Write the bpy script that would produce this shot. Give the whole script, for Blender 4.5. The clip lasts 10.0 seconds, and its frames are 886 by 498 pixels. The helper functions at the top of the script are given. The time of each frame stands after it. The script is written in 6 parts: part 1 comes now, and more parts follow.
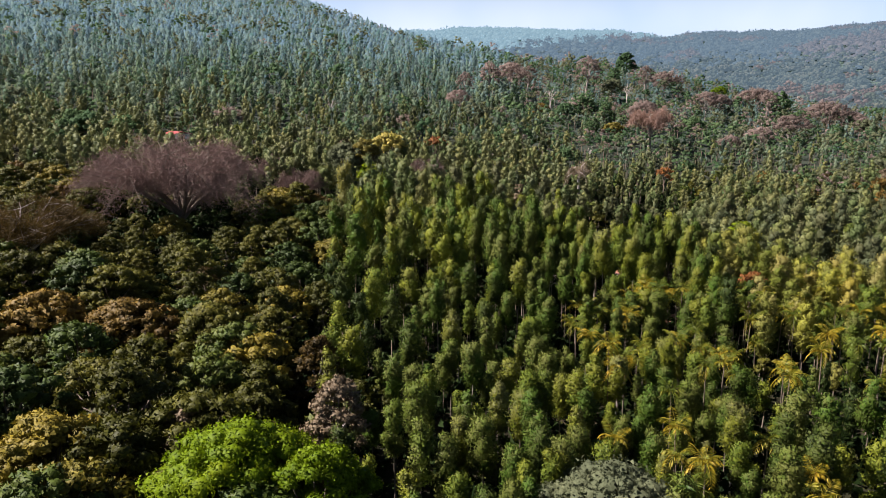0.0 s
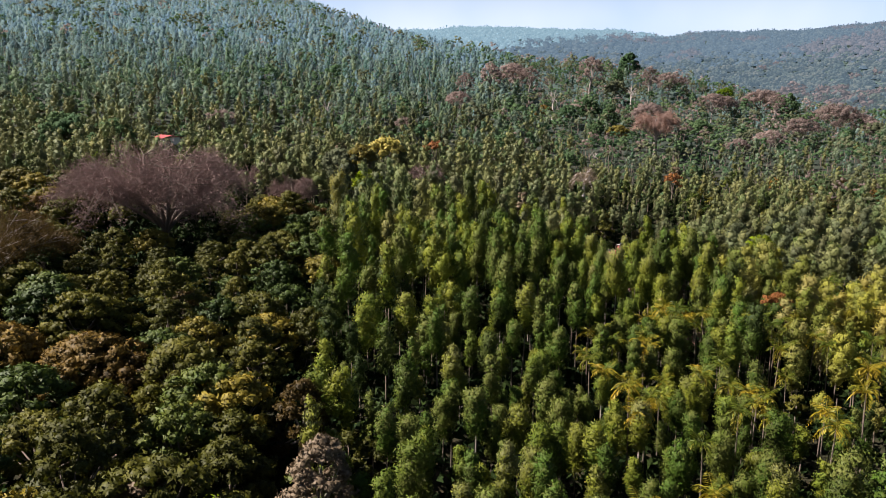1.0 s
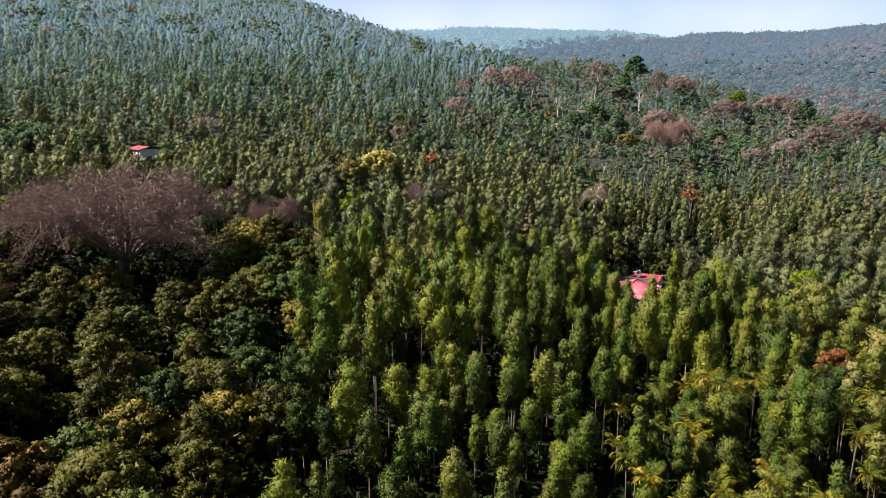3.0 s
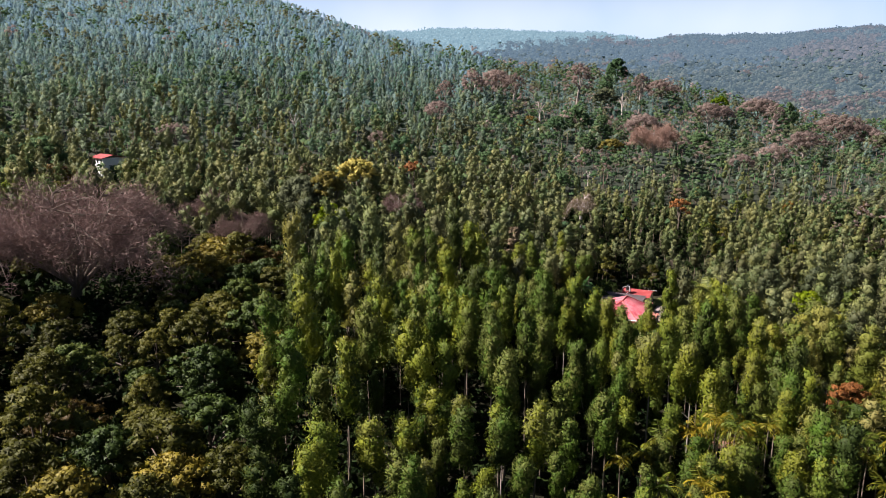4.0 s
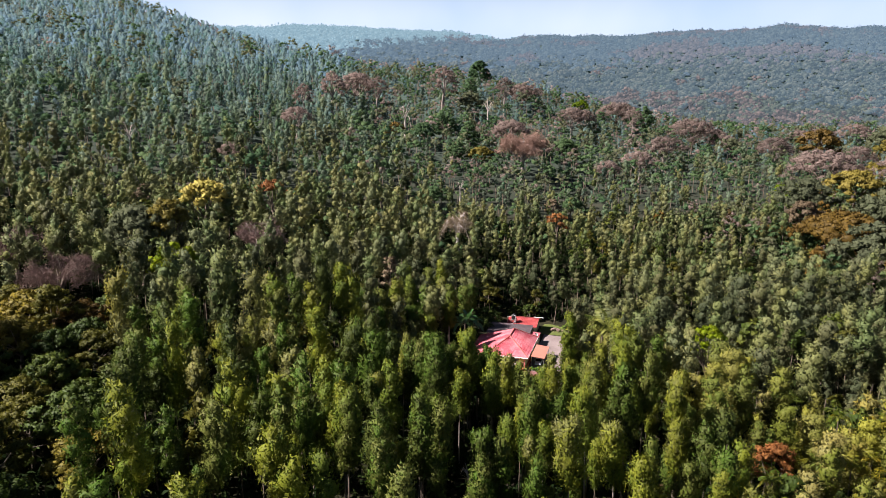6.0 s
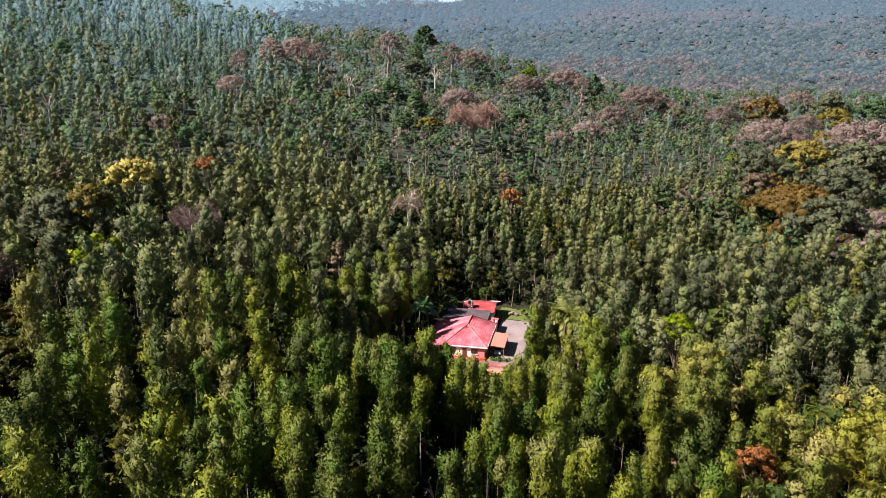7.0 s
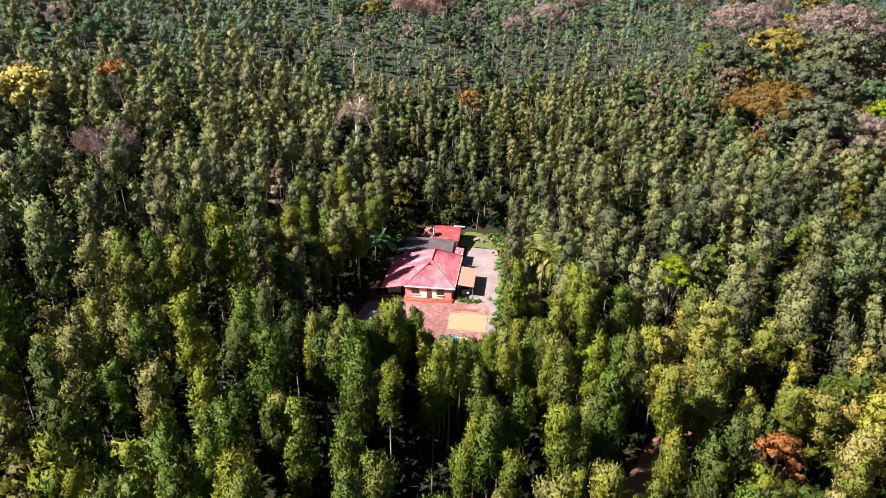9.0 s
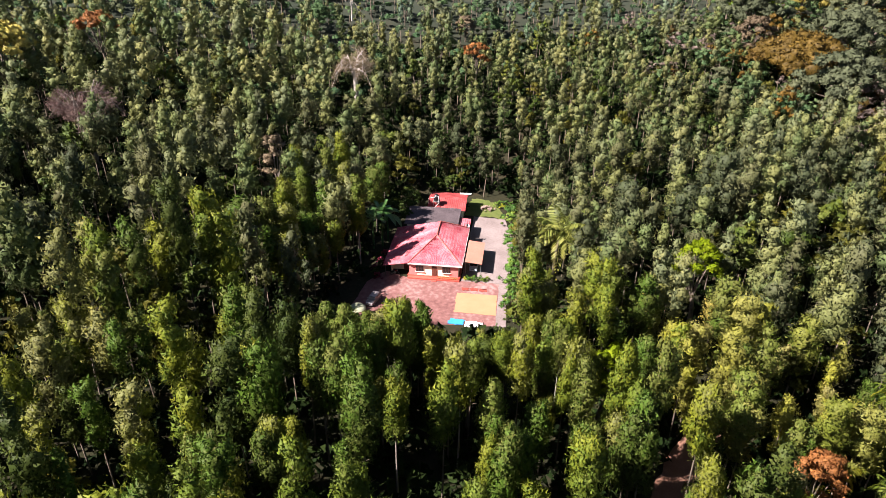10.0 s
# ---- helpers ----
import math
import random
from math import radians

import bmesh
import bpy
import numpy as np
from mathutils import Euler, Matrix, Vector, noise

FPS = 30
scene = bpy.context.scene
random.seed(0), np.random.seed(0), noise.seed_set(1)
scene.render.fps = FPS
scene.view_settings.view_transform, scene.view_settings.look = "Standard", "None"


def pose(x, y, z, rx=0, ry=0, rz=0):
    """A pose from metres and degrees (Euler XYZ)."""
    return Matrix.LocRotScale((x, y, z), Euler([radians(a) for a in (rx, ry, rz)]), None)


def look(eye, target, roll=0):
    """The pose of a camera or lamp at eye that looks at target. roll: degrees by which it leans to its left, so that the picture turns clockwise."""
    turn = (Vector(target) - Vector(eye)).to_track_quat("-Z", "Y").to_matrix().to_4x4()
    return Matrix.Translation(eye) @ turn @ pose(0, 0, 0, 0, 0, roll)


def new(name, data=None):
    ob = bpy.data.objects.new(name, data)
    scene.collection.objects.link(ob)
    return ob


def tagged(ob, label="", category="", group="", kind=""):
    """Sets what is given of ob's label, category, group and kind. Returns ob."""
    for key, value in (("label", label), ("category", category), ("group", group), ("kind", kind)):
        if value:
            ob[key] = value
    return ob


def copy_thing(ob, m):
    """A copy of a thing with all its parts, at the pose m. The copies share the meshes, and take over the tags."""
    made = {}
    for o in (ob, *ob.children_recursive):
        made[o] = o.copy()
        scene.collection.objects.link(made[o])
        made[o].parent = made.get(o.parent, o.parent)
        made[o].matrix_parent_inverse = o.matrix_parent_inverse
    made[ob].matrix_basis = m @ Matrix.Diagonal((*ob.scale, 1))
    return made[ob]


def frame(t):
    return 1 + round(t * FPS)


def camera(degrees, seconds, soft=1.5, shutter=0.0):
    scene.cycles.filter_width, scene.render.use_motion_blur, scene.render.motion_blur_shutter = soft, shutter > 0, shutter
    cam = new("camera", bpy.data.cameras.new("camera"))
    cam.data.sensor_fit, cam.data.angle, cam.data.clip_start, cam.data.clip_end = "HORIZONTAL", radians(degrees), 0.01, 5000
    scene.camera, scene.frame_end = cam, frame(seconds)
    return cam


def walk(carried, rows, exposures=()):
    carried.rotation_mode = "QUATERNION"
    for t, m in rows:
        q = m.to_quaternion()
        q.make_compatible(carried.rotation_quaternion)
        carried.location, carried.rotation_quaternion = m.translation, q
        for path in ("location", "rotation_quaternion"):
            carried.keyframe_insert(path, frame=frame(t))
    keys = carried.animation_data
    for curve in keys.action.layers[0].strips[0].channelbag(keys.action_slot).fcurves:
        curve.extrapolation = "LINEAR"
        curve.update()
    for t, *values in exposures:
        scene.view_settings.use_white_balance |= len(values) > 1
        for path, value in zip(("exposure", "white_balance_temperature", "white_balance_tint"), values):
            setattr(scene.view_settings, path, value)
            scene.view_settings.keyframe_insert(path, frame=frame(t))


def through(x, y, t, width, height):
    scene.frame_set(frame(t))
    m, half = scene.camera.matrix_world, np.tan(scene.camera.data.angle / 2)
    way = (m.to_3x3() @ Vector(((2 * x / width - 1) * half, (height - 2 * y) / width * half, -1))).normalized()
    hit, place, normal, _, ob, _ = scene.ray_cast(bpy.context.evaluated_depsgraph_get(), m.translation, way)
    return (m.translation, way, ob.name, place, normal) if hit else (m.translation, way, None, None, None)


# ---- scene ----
cam = camera(64.0, 10.0, 0.75)
METRES, EYE, TILT, LEAN, TURN = 120.0, 51.5, -11.8, 0.0, 0.0
ROWS = [
    (0.0, 0.0, 0.0, 0.0, 0.0, 0.0, -0.0),
    (0.5, -0.0001, 0.0482, 0.0167, -0.02, -0.03, -0.02),
    (1.0, -0.0003, 0.0964, 0.0337, -0.04, -0.06, -0.06),
    (1.5, -0.0003, 0.1444, 0.0509, -0.04, -0.06, -0.09),
    (2.0, -0.0005, 0.1921, 0.0681, -0.05, -0.07, -0.12),
    (2.5, -0.0007, 0.24, 0.0852, -0.07, -0.06, -0.13),
    (4.0, -0.0004, 0.3815, 0.1395, -1.74, -0.0, 0.2),
    (4.5, -0.0005, 0.4276, 0.1595, -4.16, 0.03, 0.71),
    (5.0, -0.0, 0.4735, 0.1798, -7.11, 0.03, 1.31),
    (5.5, 0.001, 0.5192, 0.2001, -10.05, -0.01, 1.92),
    (7.0, 0.0124, 0.6549, 0.2543, -17.02, -3.49, 3.23),
    (7.5, 0.019, 0.7004, 0.2728, -19.09, -6.09, 3.56),
    (8.0, 0.0271, 0.7457, 0.2907, -20.82, -8.62, 3.85),
    (8.5, 0.0365, 0.7911, 0.3087, -21.58, -11.1, 3.93),
    (9.0, 0.0482, 0.8357, 0.3261, -21.59, -13.52, 3.93),
    (9.5, 0.0611, 0.8803, 0.343, -21.6, -15.95, 3.97),
    (10.0, 0.0748, 0.9246, 0.3598, -21.61, -18.32, 3.94),
]
walk(cam, [(t, pose(0, 0, EYE, TILT, LEAN, TURN) @ pose(METRES * x, METRES * y, METRES * z, 90 + pitch, roll, yaw)) for t, x, y, z, yaw, pitch, roll in ROWS], [(0.0, 1.58), (3.0, 1.6), (5.5, 1.56), (7.5, 1.76), (8.5, 1.92), (10.0, 2.0)])

# ---------------------------------------------------------------- light
SUN_TO = Vector((-1.0, 0.05, 1.0)).normalized()
SUN_AZ, SUN_EL = math.atan2(SUN_TO.x, SUN_TO.y), math.asin(SUN_TO.z)
world = bpy.data.worlds.new("hazy_sky")
scene.world = world
world.use_nodes = True
wn, wl = world.node_tree.nodes, world.node_tree.links
sky = wn.new("ShaderNodeTexSky")
sky.sky_type = "NISHITA"
sky.sun_disc = False
sky.sun_elevation, sky.sun_rotation = SUN_EL, SUN_AZ
sky.air_density, sky.dust_density, sky.ozone_density = 0.35, 0.4, 1.0
# haze whitens and brightens the sky towards the horizon, all round
geo_w = wn.new("ShaderNodeTexCoord")
sep = wn.new("ShaderNodeSeparateXYZ")
wl.new(geo_w.outputs["Generated"], sep.inputs[0])
low = wn.new("ShaderNodeMapRange")
low.interpolation_type = "SMOOTHSTEP"
for key, val in (("From Min", 0.09), ("From Max", 0.22), ("To Min", 1.0), ("To Max", 0.0)):
    low.inputs[key].default_value = val
wl.new(sep.outputs["Z"], low.inputs["Value"])
cloud = wn.new("ShaderNodeTexNoise")
cloud.inputs["Scale"].default_value, cloud.inputs["Detail"].default_value = 5.0, 3.0
wl.new(geo_w.outputs["Generated"], cloud.inputs["Vector"])
hazy = wn.new("ShaderNodeMix")
hazy.data_type = "RGBA"
cr = wn.new("ShaderNodeValToRGB")
cr.color_ramp.elements[0].position, cr.color_ramp.elements[0].color = 0.35, (4.3, 5.4, 7.2, 1)
cr.color_ramp.elements[1].position, cr.color_ramp.elements[1].color = 0.7, (5.6, 6.3, 7.4, 1)
wl.new(cloud.outputs["Fac"], cr.inputs["Fac"])
wl.new(low.outputs["Result"], hazy.inputs["Factor"])
wl.new(sky.outputs["Color"], hazy.inputs["A"])
wl.new(cr.outputs["Color"], hazy.inputs["B"])
wl.new(hazy.outputs["Result"], wn["Background"].inputs["Color"])
wn["Background"].inputs["Strength"].default_value = 0.05
sun = new("sun", bpy.data.lights.new("sun", "SUN"))
sun.data.energy, sun.data.angle, sun.data.color = 5.0, radians(0.6), (1.0, 0.90, 0.88)
sun.matrix_world = look(SUN_TO * 300, (0, 0, 0))
scene.view_settings.exposure = 1.6


# ---------------------------------------------------------------- materials
def material(name, rough=0.7, spec=0.3):
    m = bpy.data.materials.new(name)
    m.use_nodes = True
    b = m.node_tree.nodes["Principled BSDF"]
    b.inputs["Roughness"].default_value = rough
    b.inputs["Specular IOR Level"].default_value = spec
    return m, m.node_tree.nodes, m.node_tree.links, b


def ramp(nodes, stops):
    r = nodes.new("ShaderNodeValToRGB")
    e = r.color_ramp.elements
    while len(e) < len(stops):
        e.new(0.5)
    for el, (p, c) in zip(e, stops):
        el.position, el.color = p, (*c, 1)
    return r


def leaf_material(name, stops, through=0.10, rough=0.6, spec=0.15, fine=4.5, lace=0.40, flat=0.0):
    """Leaves: colour by the tint of the spray and a slow drift from tree to tree, thin enough to let some light through."""
    m, n, l, b = material(name, rough, spec)
    att = n.new("ShaderNodeAttribute")
    att.attribute_name = "tint"
    info = n.new("ShaderNodeObjectInfo")
    geo = n.new("ShaderNodeNewGeometry")
    add = n.new("ShaderNodeMath")
    add.operation = "MULTIPLY_ADD"
    add.inputs[1].default_value = 0.55
    l.new(info.outputs["Random"], add.inputs[0])
    l.new(att.outputs["Fac"], add.inputs[2])
    isl = n.new("ShaderNodeMath")
    isl.operation = "MULTIPLY_ADD"
    isl.inputs[1].default_value = 0.06
    l.new(geo.outputs["Random Per Island"], isl.inputs[0])
    l.new(add.outputs[0], isl.inputs[2])
    r = ramp(n, stops)
    l.new(isl.outputs[0], r.inputs["Fac"])
    tc = n.new("ShaderNodeTexCoord")
    grain = n.new("ShaderNodeTexNoise")
    grain.inputs["Scale"].default_value, grain.inputs["Detail"].default_value, grain.inputs["Roughness"].default_value = fine, 2.0, 0.7
    l.new(tc.outputs["Object"], grain.inputs["Vector"])
    # noise mottles the leaf colour, standing in for depth between leaves
    span = n.new("ShaderNodeMapRange")
    for key, val in (("From Min", 0.32), ("From Max", 0.68), ("To Min", 0.66 + 0.2 * flat), ("To Max", 1.28 - 0.2 * flat)):
        span.inputs[key].default_value = val
    l.new(grain.outputs["Fac"], span.inputs["Value"])
    mul = n.new("ShaderNodeMix")
    mul.data_type, mul.blend_type = "RGBA", "MULTIPLY"
    mul.inputs["Factor"].default_value = 1.0
    l.new(r.outputs["Color"], mul.inputs["A"])
    l.new(span.outputs["Result"], mul.inputs["B"])
    l.new(mul.outputs["Result"], b.inputs["Base Color"])
    bp = n.new("ShaderNodeBump")
    bp.inputs["Strength"].default_value, bp.inputs["Distance"].default_value = 0.35 * (1 - 0.8 * flat), 0.5 / fine
    l.new(grain.outputs["Fac"], bp.inputs["Height"])
    l.new(bp.outputs["Normal"], b.inputs["Normal"])
    tr = n.new("ShaderNodeBsdfTranslucent")
    l.new(mul.outputs["Result"], tr.inputs["Color"])
    mix = n.new("ShaderNodeMixShader")
    mix.inputs["Fac"].default_value = through
    l.new(b.outputs["BSDF"], mix.inputs[1])
    l.new(tr.outputs["BSDF"], mix.inputs[2])
    if lace <= 0:
        l.new(mix.outputs["Shader"], n["Material Output"].inputs["Surface"])
        return m
    # each spray is broken up into leaflets with gaps between
    cut = n.new("ShaderNodeTexNoise")
    cut.inputs["Scale"].default_value, cut.inputs["Detail"].default_value = fine * 0.85, 1.0
    l.new(tc.outputs["Object"], cut.inputs["Vector"])
    step = n.new("ShaderNodeMath")
    step.operation = "GREATER_THAN"
    step.inputs[1].default_value = lace
    l.new(cut.outputs["Fac"], step.inputs[0])
    gap = n.new("ShaderNodeBsdfTransparent")
    lacy = n.new("ShaderNodeMixShader")
    l.new(step.outputs[0], lacy.inputs["Fac"])
    l.new(gap.outputs[0], lacy.inputs[1])
    l.new(mix.outputs["Shader"], lacy.inputs[2])
    l.new(lacy.outputs["Shader"], n["Material Output"].inputs["Surface"])
    return m


def noisy_material(name, stops, scale=1.0, rough=0.8, spec=0.25, bump=0.0, fine=6.0, vary=0.0):
    """Two scales of noise over a ramp of colours, with a little relief."""
    m, n, l, b = material(name, rough, spec)
    tc = n.new("ShaderNodeTexCoord")
    a, c = n.new("ShaderNodeTexNoise"), n.new("ShaderNodeTexNoise")
    a.inputs["Scale"].default_value, c.inputs["Scale"].default_value = scale, scale * fine
    a.inputs["Detail"].default_value = c.inputs["Detail"].default_value = 4
    l.new(tc.outputs["Object"], a.inputs["Vector"])
    l.new(tc.outputs["Object"], c.inputs["Vector"])
    mx = n.new("ShaderNodeMath")
    mx.operation = "MULTIPLY_ADD"
    mx.inputs[1].default_value = 0.45
    l.new(c.outputs["Fac"], mx.inputs[0])
    half = n.new("ShaderNodeMath")
    half.operation = "MULTIPLY"
    half.inputs[1].default_value = 0.55
    l.new(a.outputs["Fac"], half.inputs[0])
    l.new(half.outputs[0], mx.inputs[2])
    last = mx
    if vary:
        info = n.new("ShaderNodeObjectInfo")
        v = n.new("ShaderNodeMath")
        v.operation = "MULTIPLY_ADD"
        v.inputs[1].default_value = vary
        l.new(info.outputs["Random"], v.inputs[0])
        l.new(mx.outputs[0], v.inputs[2])
        last = v
    r = ramp(n, stops)
    l.new(last.outputs[0], r.inputs["Fac"])
    l.new(r.outputs["Color"], b.inputs["Base Color"])
    if bump:
        bp = n.new("ShaderNodeBump")
        bp.inputs["Strength"].default_value = bump
        bp.inputs["Distance"].default_value = 0.05
        l.new(c.outputs["Fac"], bp.inputs["Height"])
        l.new(bp.outputs["Normal"], b.inputs["Normal"])
    return m


LEAF_OAK = leaf_material("silver_oak_leaf", [(0.0, (0.028, 0.044, 0.009)), (0.12, (0.058, 0.072, 0.014)), (0.24, (0.050, 0.098, 0.010)), (0.36, (0.105, 0.112, 0.026)), (0.48, (0.080, 0.118, 0.014)), (0.6, (0.148, 0.160, 0.014)), (0.72, (0.118, 0.122, 0.046)), (0.86, (0.185, 0.165, 0.018)), (1.0, (0.128, 0.105, 0.048))], 0.20, 0.6, 0.12, 6.0, 0.44, 0.2)
# Yellower oaks, with the stand's extra brightness also put into the leaf colour.
LEAF_OAK_OLIVE = leaf_material("yellowing_oak_leaf", [(0.0, (0.060, 0.072, 0.012)), (0.2, (0.105, 0.125, 0.016)), (0.4, (0.165, 0.160, 0.040)), (0.6, (0.215, 0.215, 0.024)), (0.8, (0.190, 0.175, 0.060)), (1.0, (0.250, 0.205, 0.030))], 0.20, 0.6, 0.12, 6.0, 0.44, 0.2)
# Mid to far leaves turn paler, bluer and lacier: haze put into the colour.
LEAF_OAK_MID = leaf_material("upper_oak_leaf", [(0.00, (0.052, 0.064, 0.030)), (0.16, (0.097, 0.097, 0.041)), (0.32, (0.087, 0.122, 0.043)), (0.50, (0.154, 0.160, 0.054)), (0.66, (0.108, 0.128, 0.062)), (0.82, (0.178, 0.174, 0.058)), (1.00, (0.144, 0.160, 0.074))], 0.24, 0.6, 0.12, 4.0, 0.42, 0.3)
LEAF_OAK_FAR = leaf_material("hazed_far_oak_leaf", [(0.00, (0.053, 0.083, 0.062)), (0.16, (0.101, 0.125, 0.086)), (0.32, (0.090, 0.157, 0.091)), (0.50, (0.160, 0.206, 0.112)), (0.66, (0.112, 0.165, 0.130)), (0.82, (0.184, 0.224, 0.122)), (1.00, (0.148, 0.206, 0.155))], 0.45, 0.7, 0.05, 2.6, 0.45, 0.6)
LEAF_OAK_SLOPE = leaf_material("hazed_slope_leaf", [(0.00, (0.053, 0.092, 0.096)), (0.16, (0.101, 0.140, 0.132)), (0.32, (0.090, 0.174, 0.141)), (0.50, (0.160, 0.230, 0.174)), (0.66, (0.112, 0.184, 0.200)), (0.82, (0.184, 0.250, 0.189)), (1.00, (0.148, 0.230, 0.240))], 0.5, 0.75, 0.03, 2.6, 0.49, 0.7)
# Green, olive and rust leaves are set darker to hold the flank's shade.
LEAF_GREEN = leaf_material("broad_green_leaf", [(0.0, (0.019, 0.035, 0.006)), (0.5, (0.042, 0.065, 0.008)), (1.0, (0.091, 0.102, 0.014))])
# Coffee leaves, darkened so the gaps under the oaks read as deep shade.
LEAF_COFFEE = leaf_material("shade_dark_coffee_leaf", [(0.0, (0.005, 0.012, 0.003)), (0.5, (0.010, 0.021, 0.004)), (1.0, (0.021, 0.033, 0.007))], 0.08, 0.8, 0.08, 4.5, 0.0)
LEAF_OLIVE = leaf_material("dusty_olive_leaf", [(0.0, (0.032, 0.035, 0.004)), (0.5, (0.063, 0.064, 0.008)), (1.0, (0.121, 0.110, 0.015))], 0.25)
LEAF_RUST = leaf_material("turning_rust_leaf", [(0.0, (0.031, 0.023, 0.006)), (0.5, (0.066, 0.042, 0.009)), (1.0, (0.133, 0.078, 0.014))], 0.25)
LEAF_AMBER = leaf_material("amber_leaf", [(0.0, (0.066, 0.042, 0.008)), (0.5, (0.122, 0.076, 0.012)), (1.0, (0.19, 0.125, 0.022))])
LEAF_GOLDOLIVE = leaf_material("golden_olive_leaf", [(0.0, (0.055, 0.052, 0.007)), (0.5, (0.113, 0.094, 0.010)), (1.0, (0.210, 0.157, 0.017))])
LEAF_LIME = leaf_material("fresh_lime_leaf", [(0.0, (0.046, 0.084, 0.003)), (0.5, (0.112, 0.166, 0.003)), (1.0, (0.19, 0.225, 0.008))], 0.3, 0.6, 0.1)
LEAF_CREAM = leaf_material("yellow_blossom_leaf", [(0.0, (0.22, 0.20, 0.035)), (0.5, (0.42, 0.345, 0.085)), (1.0, (0.58, 0.47, 0.17))])
LEAF_ORANGE = leaf_material("orange_flush_leaf", [(0.0, (0.17, 0.066, 0.022)), (0.5, (0.27, 0.115, 0.034)), (1.0, (0.36, 0.18, 0.06))], 0.25)
LEAF_GREY = leaf_material("pale_dry_leaf", [(0.0, (0.085, 0.062, 0.036)), (0.5, (0.135, 0.100, 0.060)), (1.0, (0.21, 0.16, 0.10))])
LEAF_PALM = leaf_material("areca_frond", [(0.0, (0.045, 0.085, 0.010)), (0.35, (0.105, 0.130, 0.012)), (0.7, (0.27, 0.21, 0.014)), (1.0, (0.42, 0.27, 0.018))], 0.3, 0.5, 0.25, 4.5, 0)
LEAF_COCO = leaf_material("coconut_frond", [(0.0, (0.109, 0.144, 0.029)), (0.5, (0.220, 0.220, 0.047)), (1.0, (0.379, 0.302, 0.072))], 0.3, 0.5, 0.25, 4.5, 0)
LEAF_BANANA = leaf_material("banana_leaf", [(0.0, (0.028, 0.084, 0.018)), (1.0, (0.088, 0.180, 0.054))], 0.35, 0.35, 0.5, 4.5, 0)
# The ridge oaks hold the most haze in their leaf colour.
RIDGE_OAK = leaf_material("hazed_ridge_oak_leaf", [(0.00, (0.054, 0.098, 0.120)), (0.16, (0.103, 0.148, 0.166)), (0.32, (0.092, 0.185, 0.176)), (0.50, (0.163, 0.244, 0.218)), (0.66, (0.114, 0.195, 0.251)), (0.82, (0.187, 0.265, 0.238)), (1.00, (0.151, 0.244, 0.300))], 0.5, 0.8, 0.02, 2.4, 0.50, 0.8)


def haze_glow_material(name, stops, haze_glow):
    """Woods across the valley: leaves with a bluish emission added to stand for haze."""
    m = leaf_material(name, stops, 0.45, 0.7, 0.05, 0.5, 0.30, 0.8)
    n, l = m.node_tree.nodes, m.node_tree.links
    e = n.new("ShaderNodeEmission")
    e.inputs["Color"].default_value = (*haze_glow, 1)
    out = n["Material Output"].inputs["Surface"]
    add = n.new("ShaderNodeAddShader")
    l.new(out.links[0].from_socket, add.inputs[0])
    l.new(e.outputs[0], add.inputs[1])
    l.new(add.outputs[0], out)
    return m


LEAF_HILL = haze_glow_material("hill_leaf_haze_glow", [(0.0, (0.020, 0.030, 0.030)), (0.5, (0.030, 0.041, 0.038)), (1.0, (0.044, 0.054, 0.046))], (0.040, 0.060, 0.086))
LEAF_HILL_FAR = haze_glow_material("far_ridge_leaf_haze_glow", [(0.0, (0.040, 0.058, 0.062)), (1.0, (0.062, 0.082, 0.080))], (0.078, 0.122, 0.155))
LEAF_HILL_DRY = haze_glow_material("dry_leaf_haze_glow", [(0.0, (0.036, 0.034, 0.034)), (1.0, (0.068, 0.056, 0.052))], (0.042, 0.056, 0.076))
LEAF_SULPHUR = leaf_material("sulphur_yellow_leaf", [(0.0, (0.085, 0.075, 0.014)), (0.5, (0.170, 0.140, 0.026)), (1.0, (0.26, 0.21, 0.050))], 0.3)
VALE_GREEN = haze_glow_material("valley_leaf_haze_glow", [(0.0, (0.042, 0.056, 0.040)), (0.5, (0.074, 0.084, 0.056)), (1.0, (0.125, 0.120, 0.076))], (0.026, 0.035, 0.043))
VALE_DRY = haze_glow_material("valley_dry_leaf_haze_glow", [(0.0, (0.080, 0.061, 0.055)), (1.0, (0.165, 0.120, 0.103))], (0.028, 0.033, 0.040))
VALE_BLUE = haze_glow_material("far_valley_leaf_haze_glow", [(0.0, (0.034, 0.046, 0.038)), (0.5, (0.054, 0.066, 0.052)), (1.0, (0.085, 0.088, 0.066))], (0.031, 0.045, 0.060))
TWIG_HAZE = leaf_material("dense_bare_twigs", [(0.0, (0.156, 0.121, 0.103)), (0.5, (0.244, 0.185, 0.158)), (1.0, (0.338, 0.264, 0.224))], 0.45, 0.7, 0.05, 2.2, 0.50, 0.6)
# Dull green and grey-olive leaves, lightened and blued to paint in hillside haze.
HILL_GREEN = leaf_material("dull_green_hazed_leaf", [(0.0, (0.048, 0.092, 0.043)), (0.5, (0.080, 0.134, 0.057)), (1.0, (0.122, 0.172, 0.072))], 0.4, 0.7, 0.05, 2.4, 0.42, 0.6)
HILL_OLIVE = leaf_material("grey_olive_hazed_leaf", [(0.0, (0.074, 0.086, 0.050)), (0.5, (0.108, 0.122, 0.067)), (1.0, (0.150, 0.160, 0.085))], 0.4, 0.7, 0.05, 2.4, 0.42, 0.6)
TWIG = leaf_material("bare_rosy_twig", [(0.0, (0.085, 0.058, 0.051)), (0.5, (0.145, 0.095, 0.083)), (1.0, (0.221, 0.149, 0.128))], 0.1, 0.7, 0.1, 4.5, 0)
